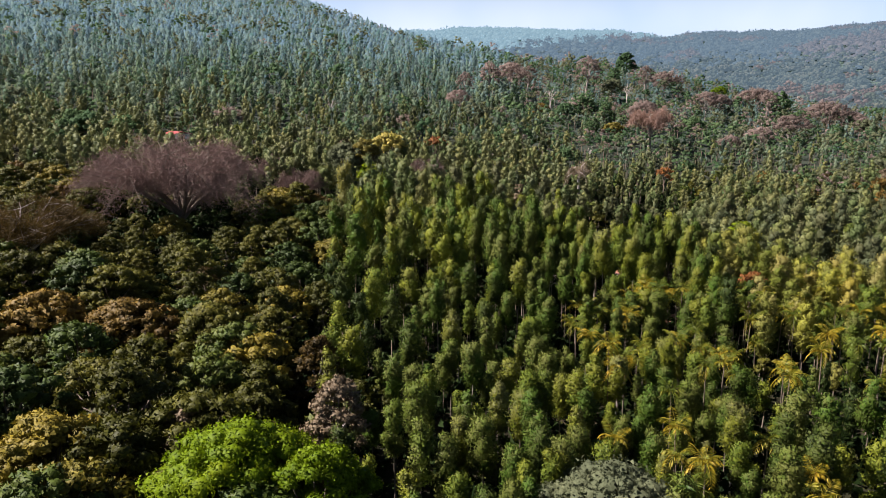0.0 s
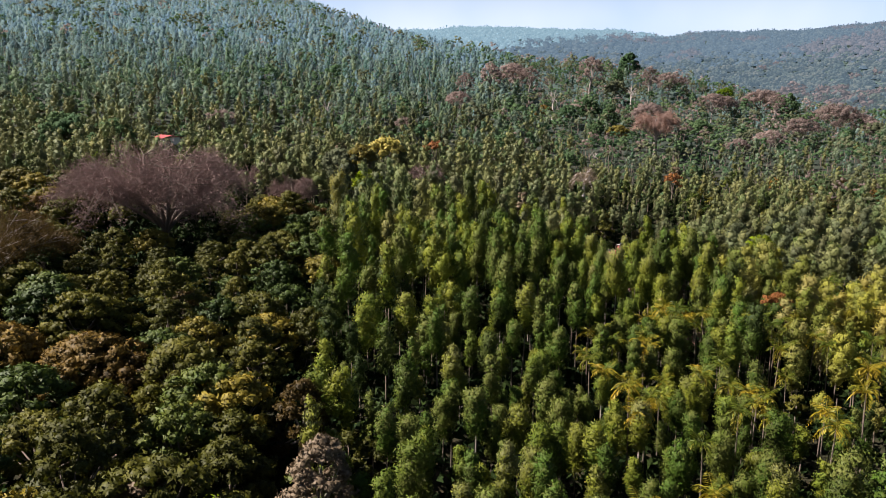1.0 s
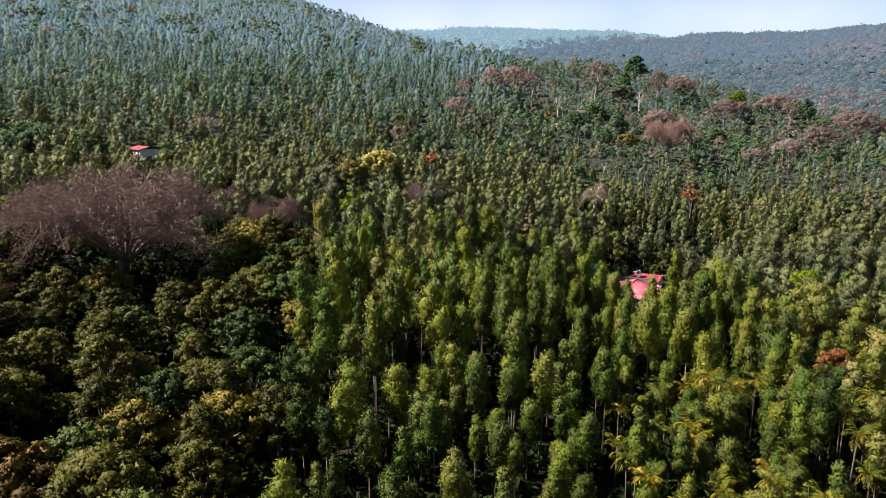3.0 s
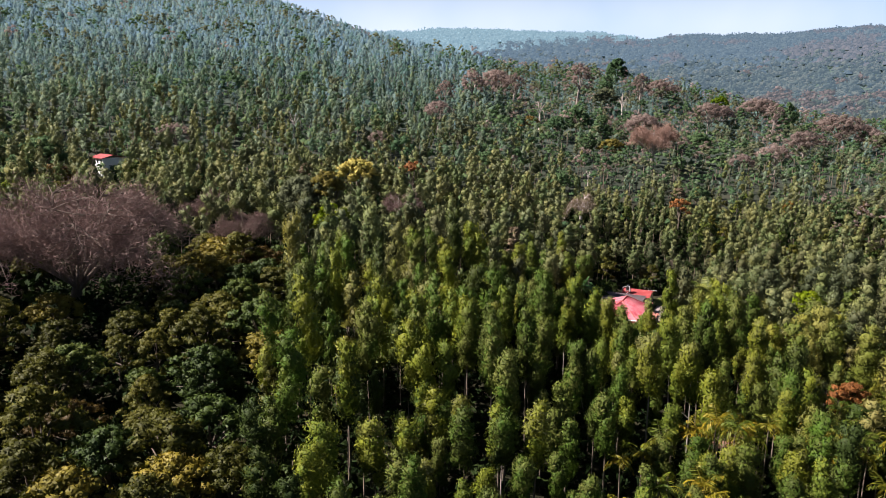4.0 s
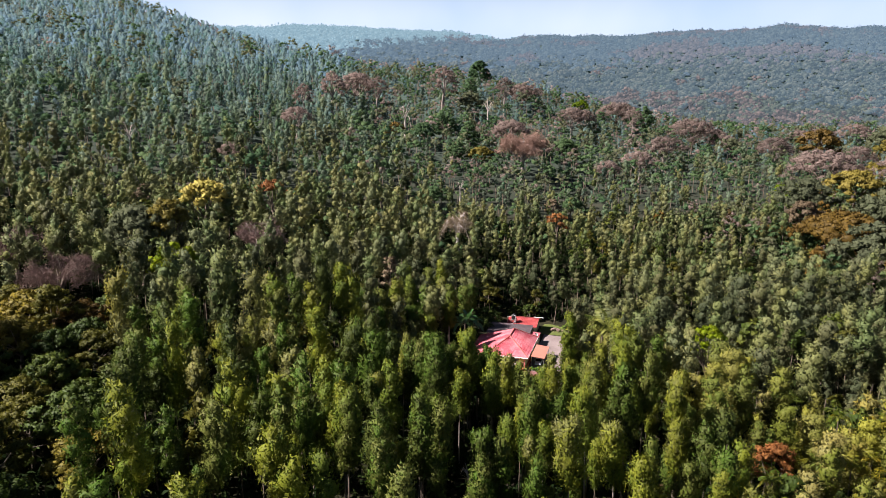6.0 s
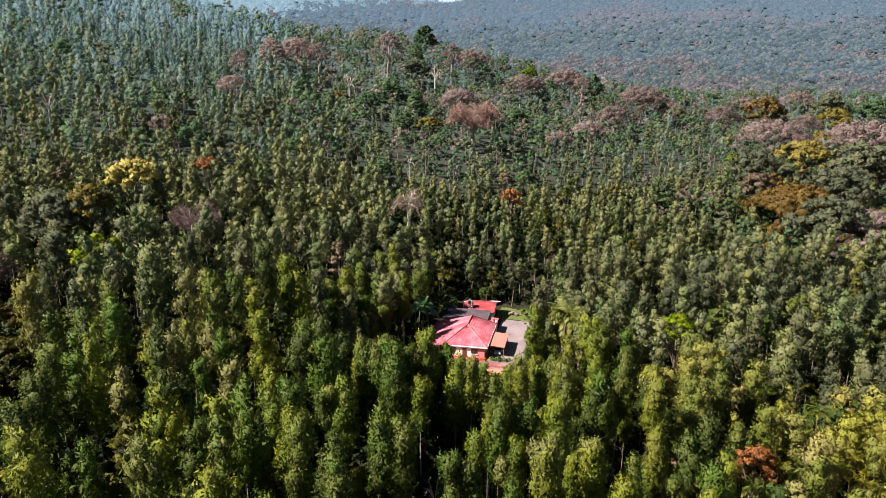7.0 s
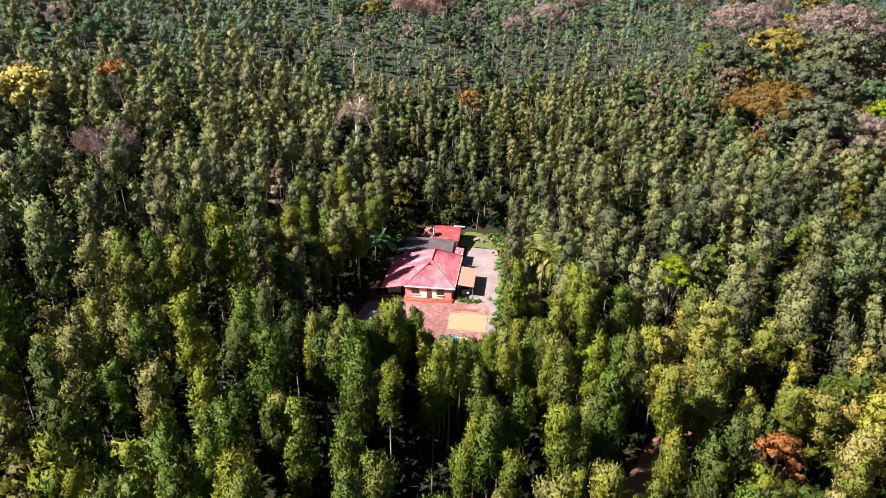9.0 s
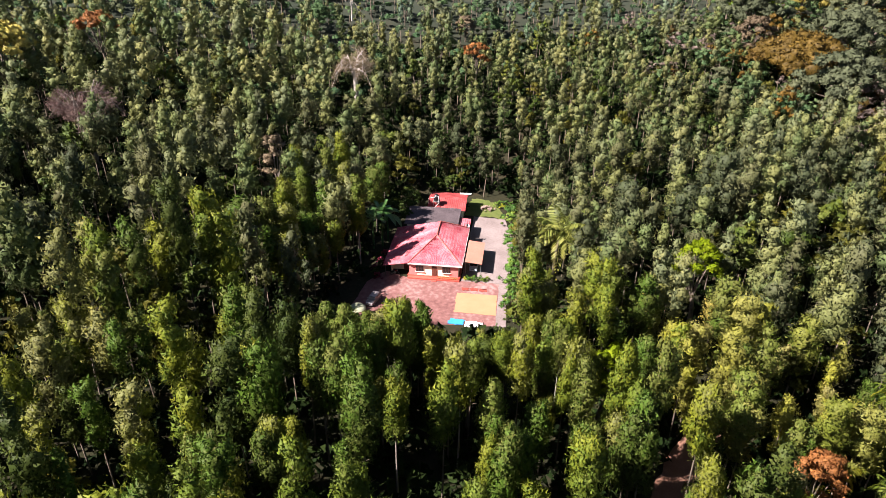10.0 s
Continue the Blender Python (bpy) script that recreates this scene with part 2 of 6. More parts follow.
TWIG_PINK = leaf_material("bare_pink_twig", [(0.0, (0.16, 0.10, 0.080)), (0.5, (0.24, 0.15, 0.115)), (1.0, (0.33, 0.21, 0.16))], 0.1, 0.7, 0.1, 4.5, 0)
BARK = noisy_material("grey_brown_bark", [(0.25, (0.05, 0.038, 0.028)), (0.75, (0.17, 0.135, 0.105))], 2.5, 0.85, 0.2, 0.5, 6, 0.1)
WHITEWOOD = noisy_material("bleached_wood", [(0.25, (0.26, 0.22, 0.19)), (0.75, (0.52, 0.46, 0.41))], 2.0, 0.8, 0.2, 0.3, 6, 0.1)
BARK_PALE = noisy_material("pale_bark", [(0.25, (0.112, 0.091, 0.077)), (0.75, (0.294, 0.252, 0.217))], 2.0, 0.8, 0.2, 0.4, 6, 0.1)
SOIL = noisy_material("litter_soil_with_haze", [(0.2, (0.010, 0.011, 0.006)), (0.5, (0.020, 0.020, 0.010)), (0.75, (0.045, 0.030, 0.018))], 0.12, 0.95, 0.1, 0.6, 14)
# from y 300 on, the soil blends to a pale blue-green that paints haze
_n, _l = SOIL.node_tree.nodes, SOIL.node_tree.links
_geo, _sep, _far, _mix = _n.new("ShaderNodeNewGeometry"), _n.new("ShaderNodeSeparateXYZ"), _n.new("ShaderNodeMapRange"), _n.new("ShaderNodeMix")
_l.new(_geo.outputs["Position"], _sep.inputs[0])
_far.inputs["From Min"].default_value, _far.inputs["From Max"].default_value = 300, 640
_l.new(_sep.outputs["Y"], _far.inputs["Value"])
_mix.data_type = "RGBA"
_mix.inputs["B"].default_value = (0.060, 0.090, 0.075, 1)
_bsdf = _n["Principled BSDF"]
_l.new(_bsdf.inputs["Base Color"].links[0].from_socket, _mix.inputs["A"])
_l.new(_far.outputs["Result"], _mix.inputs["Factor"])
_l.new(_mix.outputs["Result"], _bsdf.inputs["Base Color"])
DIRT = noisy_material("red_dirt_track", [(0.25, (0.120, 0.057, 0.039)), (0.75, (0.216, 0.120, 0.084))], 0.5, 0.95, 0.1, 0.5, 9)


# ---------------------------------------------------------------- mesh helpers
def mesh_of(name, V, T, mat, tint=None, smooth=False, normals=None):
    """One mesh from arrays; where normals are given, each face is wound to agree with them."""
    me = bpy.data.meshes.new(name)
    V, T = np.asarray(V, np.float32), np.asarray(T, np.int32)
    if normals is not None:
        flat = np.cross(V[T[:, 1]] - V[T[:, 0]], V[T[:, 2]] - V[T[:, 0]])
        turned = np.einsum("ij,ij->i", flat, normals[T].sum(1)) < 0
        T = np.where(turned[:, None], T[:, ::-1], T)
    me.vertices.add(len(V))
    me.vertices.foreach_set("co", V.ravel())
    k = T.shape[1]
    me.loops.add(T.size)
    me.loops.foreach_set("vertex_index", T.ravel())
    me.polygons.add(len(T))
    me.polygons.foreach_set("loop_start", np.arange(0, T.size, k, dtype=np.int32))
    me.polygons.foreach_set("loop_total", np.full(len(T), k, np.int32))
    if smooth:
        me.polygons.foreach_set("use_smooth", np.ones(len(T), bool))
    if tint is not None:
        me.attributes.new("tint", "FLOAT", "POINT").data.foreach_set("value", np.asarray(tint, np.float32))
    me.materials.append(mat)
    me.update()
    if normals is not None:
        me.attributes.new("custom_normal", "FLOAT_VECTOR", "POINT").data.foreach_set("vector", np.asarray(normals, np.float32).ravel())
    return me


def unit(a):
    return a / np.maximum(np.linalg.norm(a, axis=-1, keepdims=True), 1e-9)


class Soup:
    """Gathers loose triangles with a tint for each point."""

    def __init__(self):
        self.v, self.t, self.c, self.d, self.n = [], [], [], [], 0

    def put(self, V, T, c, d=None):
        """Points, triangles, tints and, where the shading follows the whole crown, the directions d in which the points face."""
        V, T = np.asarray(V, float).reshape(-1, 3), np.asarray(T)
        if d is None:
            flat = np.cross(V[T[:, 1]] - V[T[:, 0]], V[T[:, 2]] - V[T[:, 0]])
            d = np.zeros_like(V)
            for k in range(3):
                np.add.at(d, T[:, k], flat)
            d = unit(d)
        self.v.append(V)
        self.t.append(T + self.n)
        self.c.append(np.broadcast_to(c, (len(V),)).astype(float))
        self.d.append(d)
        self.n += len(V)

    def leaves(self, P, A, L, W, c, rng, kite=True, droop=0.25, face=None, shade=None):
        """Leaf sprays at P along A, L long and W wide, turned roughly to face; kites bend down a little at the tip."""
        n = len(P)
        A = unit(A)
        if face is None:
            face = rng.normal(size=(n, 3)) * [1, 1, 0.45] + [0, 0, 0.001]
        side = unit(np.cross(A, face))
        L, W = np.broadcast_to(L, n)[:, None], np.broadcast_to(W, n)[:, None]
        base, tip = P - A * L * 0.5, P + A * L * 0.5 - [0, 0, 1] * L * droop
        mid = P + A * L * 0.02
        c = np.broadcast_to(c, n)
        if kite:
            V = np.stack([base, mid + side * W * 0.5, tip, mid - side * W * 0.5], 1)
            i = np.arange(n)[:, None] * 4
            self.put(V, np.concatenate([i + [0, 1, 2], i + [0, 2, 3]]), np.repeat(c, 4), None if shade is None else np.repeat(shade, 4, 0))
        else:
            V = np.stack([base + side * W * 0.5, base - side * W * 0.5, tip], 1)
            self.put(V, np.arange(n * 3).reshape(-1, 3), np.repeat(c, 3), None if shade is None else np.repeat(shade, 3, 0))

    def hull(self, rings, sides, rng, c, rough=0.15):
        """A closed, uneven body from rings of (z, radius), foot to top."""
        m = len(rings)
        ang = np.arange(sides) * 2 * np.pi / sides + rng.uniform(0, 1)
        V = [[r * math.cos(q) * k, r * math.sin(q) * k, z] for z, r in rings for q, k in zip(ang, 1 + rng.uniform(-rough, rough, sides))]
        T = []
        for i in range(m - 1):
            for j in range(sides):
                p, q = i * sides + j, i * sides + (j + 1) % sides
                T += [(p, q, q + sides), (p, q + sides, p + sides)]
        V.append([0, 0, rings[-1][0] + 0.4 * rings[-1][1]])
        T += [((m - 1) * sides + j, (m - 1) * sides + (j + 1) % sides, m * sides) for j in range(sides)]
        self.put(V, T, c)

    def tube(self, pts, radii, sides=5, c=0.5):
        pts = np.asarray(pts, float)
        d = unit(np.gradient(pts, axis=0))
        ref = np.array([0.31, 0.95, 0.12]) if abs(d[0][2]) > 0.7 else np.array([0.05, 0.1, 0.99])
        a = unit(np.cross(d, ref))
        b = np.cross(d, a)
        ang = np.arange(sides) * 2 * np.pi / sides
        ring = pts[:, None] + (a[:, None] * np.cos(ang)[:, None] + b[:, None] * np.sin(ang)[:, None]) * np.asarray(radii)[:, None, None]
        m = len(pts)
        i, j = np.meshgrid(np.arange(m - 1), np.arange(sides), indexing="ij")
        p, q = i * sides + j, i * sides + (j + 1) % sides
        T = np.concatenate([np.stack([p, q, q + sides], -1).reshape(-1, 3), np.stack([p, q + sides, p + sides], -1).reshape(-1, 3)])
        self.put(ring, T, c)

    def arrays(self):
        return np.concatenate(self.v), np.concatenate(self.t), np.concatenate(self.c)

    def full(self):
        return (*self.arrays(), np.concatenate(self.d))

    def mesh(self, name, mat, smooth=False):
        V, T, c, d = self.full()
        return mesh_of(name, V, T, mat, c, smooth, d)


# ---------------------------------------------------------------- tree shapes
def oak_crown(rng, H, R, lobes, per, L, W, kite=False, body=0.86, low=(0.30, 0.52), sides=5, tight=False, even=0.0):
    """A plantation silver oak: uneven leafy lobes heaped round a leaning stem, rounded at the top."""
    s = Soup()
    base = rng.uniform(*low)
    f = (np.arange(lobes) + rng.uniform(0.1, 0.9, lobes)) / lobes
    peak = rng.uniform(0.34, 0.55)
    shape = np.sqrt(np.clip(1 - ((f - peak) / np.where(f < peak, peak + 0.12, 1.10 - peak)) ** 2, 0.06, 1))
    r = R * rng.uniform(0.44, 0.70, lobes) * (0.60 + 0.40 * shape) * (9.0 / max(lobes, 5)) ** 0.22
    ang = np.arange(lobes) * 2.4 + rng.normal(0, 0.6, lobes)
    rad = np.maximum(0, R * shape * rng.uniform(0.65, 1.15, lobes) - 0.62 * r)
    if tight:
        r = R * (0.26 + 0.50 * shape) * rng.uniform(0.78, 1.18, lobes)
        rad = R * (0.12 + 0.55 * shape) * rng.uniform(0.35, 1.0, lobes)
    lean = rng.normal(0, 0.16 * R, 2)
    z = H * (base + (1 - base) * f) - (0.9 * r * f if not tight else 0.5 * r * f) + rng.normal(0, 0.25, lobes)
    C = np.stack([rad * np.cos(ang) + lean[0] * f, rad * np.sin(ang) + lean[1] * f, z], 1)
    tint = rng.normal(0.04, 0.03, lobes) + 0.08 * f
    tall = rng.uniform(1.2, 1.75, lobes) if not tight else rng.uniform(0.8, 1.15, lobes) * max(1.15, H * (1 - base) / lobes / R * 1.15)
    n = rng.normal(size=(lobes * per, 3))
    n[:, 2] = n[:, 2] * 0.9 + 0.25
    n = unit(n)
    out = np.repeat(C * [1, 1, 0] + [0, 0, 0.01], per, 0)
    n = unit(n + 0.45 * unit(out))
    P = np.repeat(C, per, 0) + n * (np.repeat(r, per) * rng.triangular(0.72, 0.98, 1.42, lobes * per))[:, None] * np.stack([np.ones(lobes * per), np.ones(lobes * per), np.repeat(tall, per)], 1)
    face = unit(n + [0, 0, 0.25] + rng.normal(size=P.shape) * 0.25)
    A = rng.normal(size=P.shape) * 0.7 + [0, 0, 0.75] + n * 0.35
    k = rng.uniform(0.65, 1.35, len(P))
    # normals are bent: downward in the lower crown for shade, upward by even for haze
    mid = H * (0.58 + 0.42 * base)
    axis = np.stack([P[:, 0], P[:, 1], 0.30 * (P[:, 2] - mid)], 1) / R
    shade = unit(n * 0.70 + axis * 0.85 + [0, 0, 0.10 + even] + rng.normal(size=P.shape) * 0.36)
    s.leaves(P, A, L * k, W * k, np.repeat(tint, per) + rng.normal(0, 0.03, len(P)), rng, kite, 0.12, face, shade)
    # lobe bodies, tinted a touch darker to stand for inner shade
    for (cx, cy, cz), q, t, h in zip(C, r * body, tint, tall):
        b = Soup()
        b.hull([(-0.8 * q * h, 0.40 * q), (-0.15 * q * h, 0.95 * q), (0.55 * q * h, 0.62 * q)], sides, rng, 0, 0.28)
        v, fa, _ = b.arrays()
        out = unit(unit(v) * 0.70 + (v * [1, 1, 0.3] + [cx, cy, 0.3 * (cz - mid)]) / R * 0.85 + [0, 0, even])
        s.put(v + [cx, cy, cz], fa, t - 0.03, out)
    return s


def dome_crown(rng, H, R, depth, clumps, per, L, W, kite=True, fill=0.25, core=True, even=0.0):
    """A spreading crown: uneven clumps of leaf over a dome."""
    s = Soup()
    u = np.sqrt((np.arange(clumps) + 0.5) / clumps)
    ang = np.arange(clumps) * 2.39996 + rng.normal(0, 0.25, clumps)
    lop = 1 + 0.16 * np.sin(ang * 2 + rng.uniform(0, 6)) + 0.12 * np.sin(ang * 3 + rng.uniform(0, 6))
    rho = R * u * lop * rng.uniform(0.86, 1.08, clumps)
    z = H - depth * u ** 2.2 * rng.uniform(0.75, 1.15, clumps) - rng.exponential(fill, clumps) * depth * 0.3
    z -= (rng.random(clumps) < 0.22) * rng.uniform(0.1, 0.5, clumps) * depth
    sig = R * rng.uniform(0.085, 0.15, clumps) * (1 + 8 / clumps)
    C = np.stack([rho * np.cos(ang), rho * np.sin(ang), z - sig], 1)
    tint = rng.normal(0.16, 0.09, clumps)
    n = rng.normal(size=(clumps * per, 3))
    n[:, 2] = np.abs(n[:, 2]) * 0.9 - 0.35
    n = unit(n) * rng.uniform(0.6, 1.15, (len(n), 1))
    P = np.repeat(C, per, 0) + n * np.repeat(sig, per)[:, None] * [1.4, 1.4, 1.05]
    face = unit(n + [0, 0, 0.35] + rng.normal(size=P.shape) * 0.45)
    A = rng.normal(size=P.shape) + n * 0.5
    k = rng.uniform(0.7, 1.3, len(P))
    mid = np.array([0, 0, H - depth])
    # even turns the normals up here too, flattening far crowns as haze does
    shade = unit(unit(n) * 0.8 + (P - mid) / [R, R, depth] * 0.45 + [0, 0, even] + rng.normal(size=P.shape) * 0.34)
    s.leaves(P, A, L * k, W * k, np.repeat(tint, per) + rng.normal(0, 0.05, len(P)), rng, kite, 0.15, face, shade)
    if core:
        # clump bodies get a darker tint than their leaves, as shade within
        for (cx, cy, cz), g, t in zip(C, sig, tint):
            b = Soup()
            b.hull([(-0.6 * g, 0.7 * g), (0.1 * g, 1.05 * g), (0.6 * g, 0.6 * g)], 5 if per > 16 else 4, rng, t - 0.06, 0.25)
            v, f, _ = b.arrays()
            out = v * [1.05, 1.05, 0.9] + [cx, cy, cz]
            s.put(out, f, t - 0.1, unit(unit(v) * 0.8 + (out - mid) / [R, R, depth] * 0.45 + [0, 0, even]))
    return s, C


def wood_of(rng, H, R, targets, trunk_r, fork, lean=0.0, sides=6, limbs=9):
    """Trunk up to the fork, then limbs out to the clumps."""
    s = Soup()
    top = np.array([lean, rng.uniform(-0.5, 0.5), H * fork])
    f = np.linspace(0, 1, 6)[:, None]
    pts = np.array([0, 0, -0.6]) * (1 - f) + top * f + np.sin(f * 3.1) * rng.normal(0, 0.03 * H, 3) * [1, 1, 0]
    s.tube(pts, trunk_r * np.linspace(1.25, 0.62, 6), sides + 1)
    pick = rng.permutation(len(targets))[:limbs]
    for t in targets[pick]:
        start = pts[-1] * 1.0 - [0, 0, rng.uniform(0, 0.12) * H]
        g = np.linspace(0, 1, 6)[:, None]
        mid = start * 0.45 + t * 0.55 - [0, 0, 0.10 * abs(t[2] - start[2])] + rng.normal(0, 0.05 * R, 3)
        line = start * (1 - g) ** 2 + mid * 2 * g * (1 - g) + t * g ** 2
        s.tube(line, trunk_r * np.linspace(0.5, 0.08, 6), sides)
    return s


def oak_trunk(rng, H, r=0.15):
    s = Soup()
    f = np.linspace(0, 1, 6)[:, None]
    bend = rng.normal(0, 0.12, 3) * [1, 1, 0]
    s.tube(np.array([0, 0, -0.5]) + f * [0, 0, H * 0.93] + np.sin(f * 3.1) * bend, r * np.linspace(1.15, 0.2, 6), 6)
    for k in range(6):
        z, a = H * rng.uniform(0.28, 0.8), rng.uniform(0, 6.3)
        ln = rng.uniform(0.6, 1.5)
        tip = np.array([math.cos(a) * ln, math.sin(a) * ln, z + 0.5 * ln])
        s.tube([[0, 0, z], tip * [0.55, 0.55, 1] - [0, 0, 0.2 * ln], tip], [r * 0.3, r * 0.2, r * 0.08], 3)
    return s


def bare_crown(rng, H, R, fork, trunk_r, limbs=8, subs=7, twigs=26, tw=0.09, sides=5):
    """A leafless spreading tree: limbs, boughs and a dense haze of twigs over a dome."""
    wood, fine = Soup(), Soup()
    f = np.linspace(0, 1, 6)[:, None]
    top = np.array([rng.normal(0, 0.06) * R, rng.normal(0, 0.06) * R, H * fork])
    tr = np.array([0, 0, -0.8]) * (1 - f) + top * f
    wood.tube(tr, trunk_r * np.linspace(1.5, 0.8, 6), 8)
    for i in range(limbs):
        a = i * 2.4 + rng.normal(0, 0.3)
        reach = R * (0.30 + 0.62 * ((i + 0.5) / limbs) ** 0.6) * rng.uniform(0.85, 1.1)
        tz = H * (0.97 - 0.50 * (reach / R) ** 1.8) * rng.uniform(0.92, 1.0)
        t = np.array([math.cos(a) * reach, math.sin(a) * reach, tz])
        g = np.linspace(0, 1, 8)[:, None]
        st = tr[-1] - [0, 0, rng.uniform(0, 0.3) * H * fork]
        mid = st * 0.5 + t * 0.5 + [0, 0, 0.12 * H] + rng.normal(0, 0.05 * R, 3)
        line = st * (1 - g) ** 2 + mid * 2 * g * (1 - g) + t * g ** 2 + rng.normal(0, 0.012 * R, (8, 3)) * g
        wood.tube(line, trunk_r * np.linspace(0.55, 0.10, 8), 6)
        for j in range(subs):
            q = rng.uniform(0.3, 1.0)
            o = line[int(q * 7)]
            b = a + rng.normal(0, 0.9)
            ln = R * rng.uniform(0.22, 0.42)
            rr = math.hypot(o[0] + math.cos(b) * ln, o[1] + math.sin(b) * ln) / R
            e = np.array([o[0] + math.cos(b) * ln, o[1] + math.sin(b) * ln, min(H * (1.0 - 0.55 * rr ** 2.0) * rng.uniform(0.86, 1.0), o[2] + ln * rng.uniform(0.1, 0.9))])
            m2 = (o + e) / 2 + rng.normal(0, 0.03 * R, 3)
            h = np.linspace(0, 1, 5)[:, None]
            sl = o * (1 - h) ** 2 + m2 * 2 * h * (1 - h) + e * h ** 2
            wood.tube(sl, trunk_r * np.linspace(0.17, 0.04, 5), 4)
            k = rng.uniform(0.25, 1.0, twigs)
            P = o + (e - o) * k[:, None] + rng.normal(0, 0.055 * R, (twigs, 3))
            A = unit(P - [0, 0, H * 0.35]) * 0.8 + rng.normal(size=P.shape) * 0.65 + [0, 0, 0.25]
            fine.leaves(P, A, np.minimum(R * 0.13, 1.9) * rng.uniform(0.6, 1.3, twigs), tw, rng.normal(0.35, 0.13, twigs), rng, True, 0.05)
            P2 = np.repeat(P, 2, 0) + rng.normal(0, 0.03 * R, (twigs * 2, 3))
            fine.leaves(P2, rng.normal(size=P2.shape) + [0, 0, 0.5], min(R * 0.07, 1.0), tw * 0.8, rng.normal(0.42, 0.15, twigs * 2), rng, False, 0.0)
    return wood, fine


def frond(s, rng, o, a, rise, length, droop, width, leaflets, c):
    """One feather frond: an arching rib with leaflets down both sides."""
    g = np.linspace(0, 1, leaflets)
    hx = length * (g - 0.18 * g ** 2)
    z = rise * length * g - droop * length * g ** 2.2
    rib = o + np.stack([np.cos(a) * hx, np.sin(a) * hx, z], 1)
    d = unit(np.gradient(rib, axis=0))
    side = unit(np.cross(d, [0, 0, 1.0]))
    w = width * np.sin(np.pi * (0.12 + 0.86 * g)) ** 0.7
    for sg in (1, -1):
        P = rib + side * (sg * w * 0.5)[:, None] - [0, 0, 1] * (w * 0.22)[:, None]
        A = side * sg + d * 0.75 - [0, 0, 0.40]
        s.leaves(P, A, w * 1.15, length * 0.052, c + rng.normal(0, 0.06, leaflets), rng, True, 0.12)
    s.tube(rib[::3], np.linspace(0.035, 0.012, len(rib[::3])), 3, c + 0.1)


def thing(name, at, turn=0.0, size=1.0, label="", category="", group="", kind=""):
    ob = new(name)
    ob.matrix_world = pose(*at, 0, 0, turn) @ Matrix.Diagonal((size, size, size, 1))
    ob.empty_display_size = 0.3
    return tagged(ob, label, category, group, kind)


def piece(name, me, parent, label=""):
    ob = new(name, me)
    ob.parent = parent
    return tagged(ob, label)


# ---------------------------------------------------------------- the lie of the land
HOUSE, HOUSE_TURN = Vector((46.6, 227.2, 0)), -29.0
CU, SU = math.cos(radians(HOUSE_TURN)), math.sin(radians(HOUSE_TURN))


def to_house(x, y):
    dx, dy = x - HOUSE.x, y - HOUSE.y
    return dx * CU + dy * SU, -dx * SU + dy * CU


def at_house(u, v, z=0.0):
    return Vector((HOUSE.x + u * CU - v * SU, HOUSE.y + u * SU + v * CU, z))


def soft(a, k):
    return k * np.logaddexp(0, a / k)


def smooth(a):
    a = np.clip(a, 0, 1)
    return a * a * (3 - 2 * a)


def ridge_y(x):
    return 560 + 460 * np.exp(-(np.maximum(x, -330) + 115) / 260)


# the far skyline: heights by direction, in radians right of straight ahead
CREST_TURN = (-0.30, 0.0, 0.044, 0.08, 0.13, 0.19, 0.24, 0.295, 0.34, 0.41, 0.45, 0.475, 0.51, 0.56, 0.63, 0.70)
CREST_HIGH = (190, 211, 218, 221, 213, 211, 205, 192, 199, 198, 193, 202, 205, 204, 211, 202)


def ground_z(x, y):
    x, y = np.asarray(x, float), np.asarray(y, float)
    yr = ridge_y(x)
    yc = y - soft(y - yr, 30)
    rise, d = 0.187 * soft(yc - 258, 40), np.maximum(x - 50, 0)
    side = np.where(x < 50, -0.10 * (x - 50), 0.035 * np.minimum(d, 200) - rise * 0.55 * np.tanh(d / 150))
    z = side + rise - 0.16 * soft(y - yr, 45)
    z += 1.6 * np.sin(x / 37 + 1.3) * np.sin(y / 43) * smooth((y - 240) / 80)
    z += 24 * np.exp(-(((x - 165) / 95) ** 2) - ((y - 640) / 120) ** 2)
    u, v = to_house(x, y)
    d = np.hypot((u - 6) / 1.0, (v - 8) / 1.5)
    z = z * smooth((d - 20.5) / 25)
    r, b = np.hypot(x, y), np.arctan2(x, y)
    crest = np.interp(b, CREST_TURN, CREST_HIGH) + 1.5 * np.sin(b * 61) + 1.0 * np.sin(b * 143)
    far = 18 + (crest - 18) * smooth((r - 760) / 1120) * smooth((b + 0.9) / 0.5) - 30 * smooth((r - 2000) / 1500)
    return z + smooth((r - 480) / 380) * (soft(far - z, 8))


def build_ground():
    n, m = 264, 110
    ang = np.linspace(0, 2 * np.pi, n, endpoint=False)
    rad = 0.01 + 4700 * np.linspace(0, 1, m) ** 2.4
    A, Rr = np.meshgrid(ang, rad)
    x, y = 20 + Rr * np.sin(A), 130 + Rr * np.cos(A)
    V = np.stack([x, y, ground_z(x, y)], -1).reshape(-1, 3)
    i, j = np.meshgrid(np.arange(m - 1), np.arange(n), indexing="ij")
    p, q = i * n + j, i * n + (j + 1) % n
    T = np.stack([p, q, q + n, p + n], -1).reshape(-1, 4)[:, ::-1]
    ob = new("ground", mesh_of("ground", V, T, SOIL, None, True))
    tagged(ob, "forest floor of dark leaf litter, hazed blue-green towards distant hills", "ground", "", "structure")


build_ground()

# ---------------------------------------------------------------- where the trees stand
rng = np.random.default_rng(7)


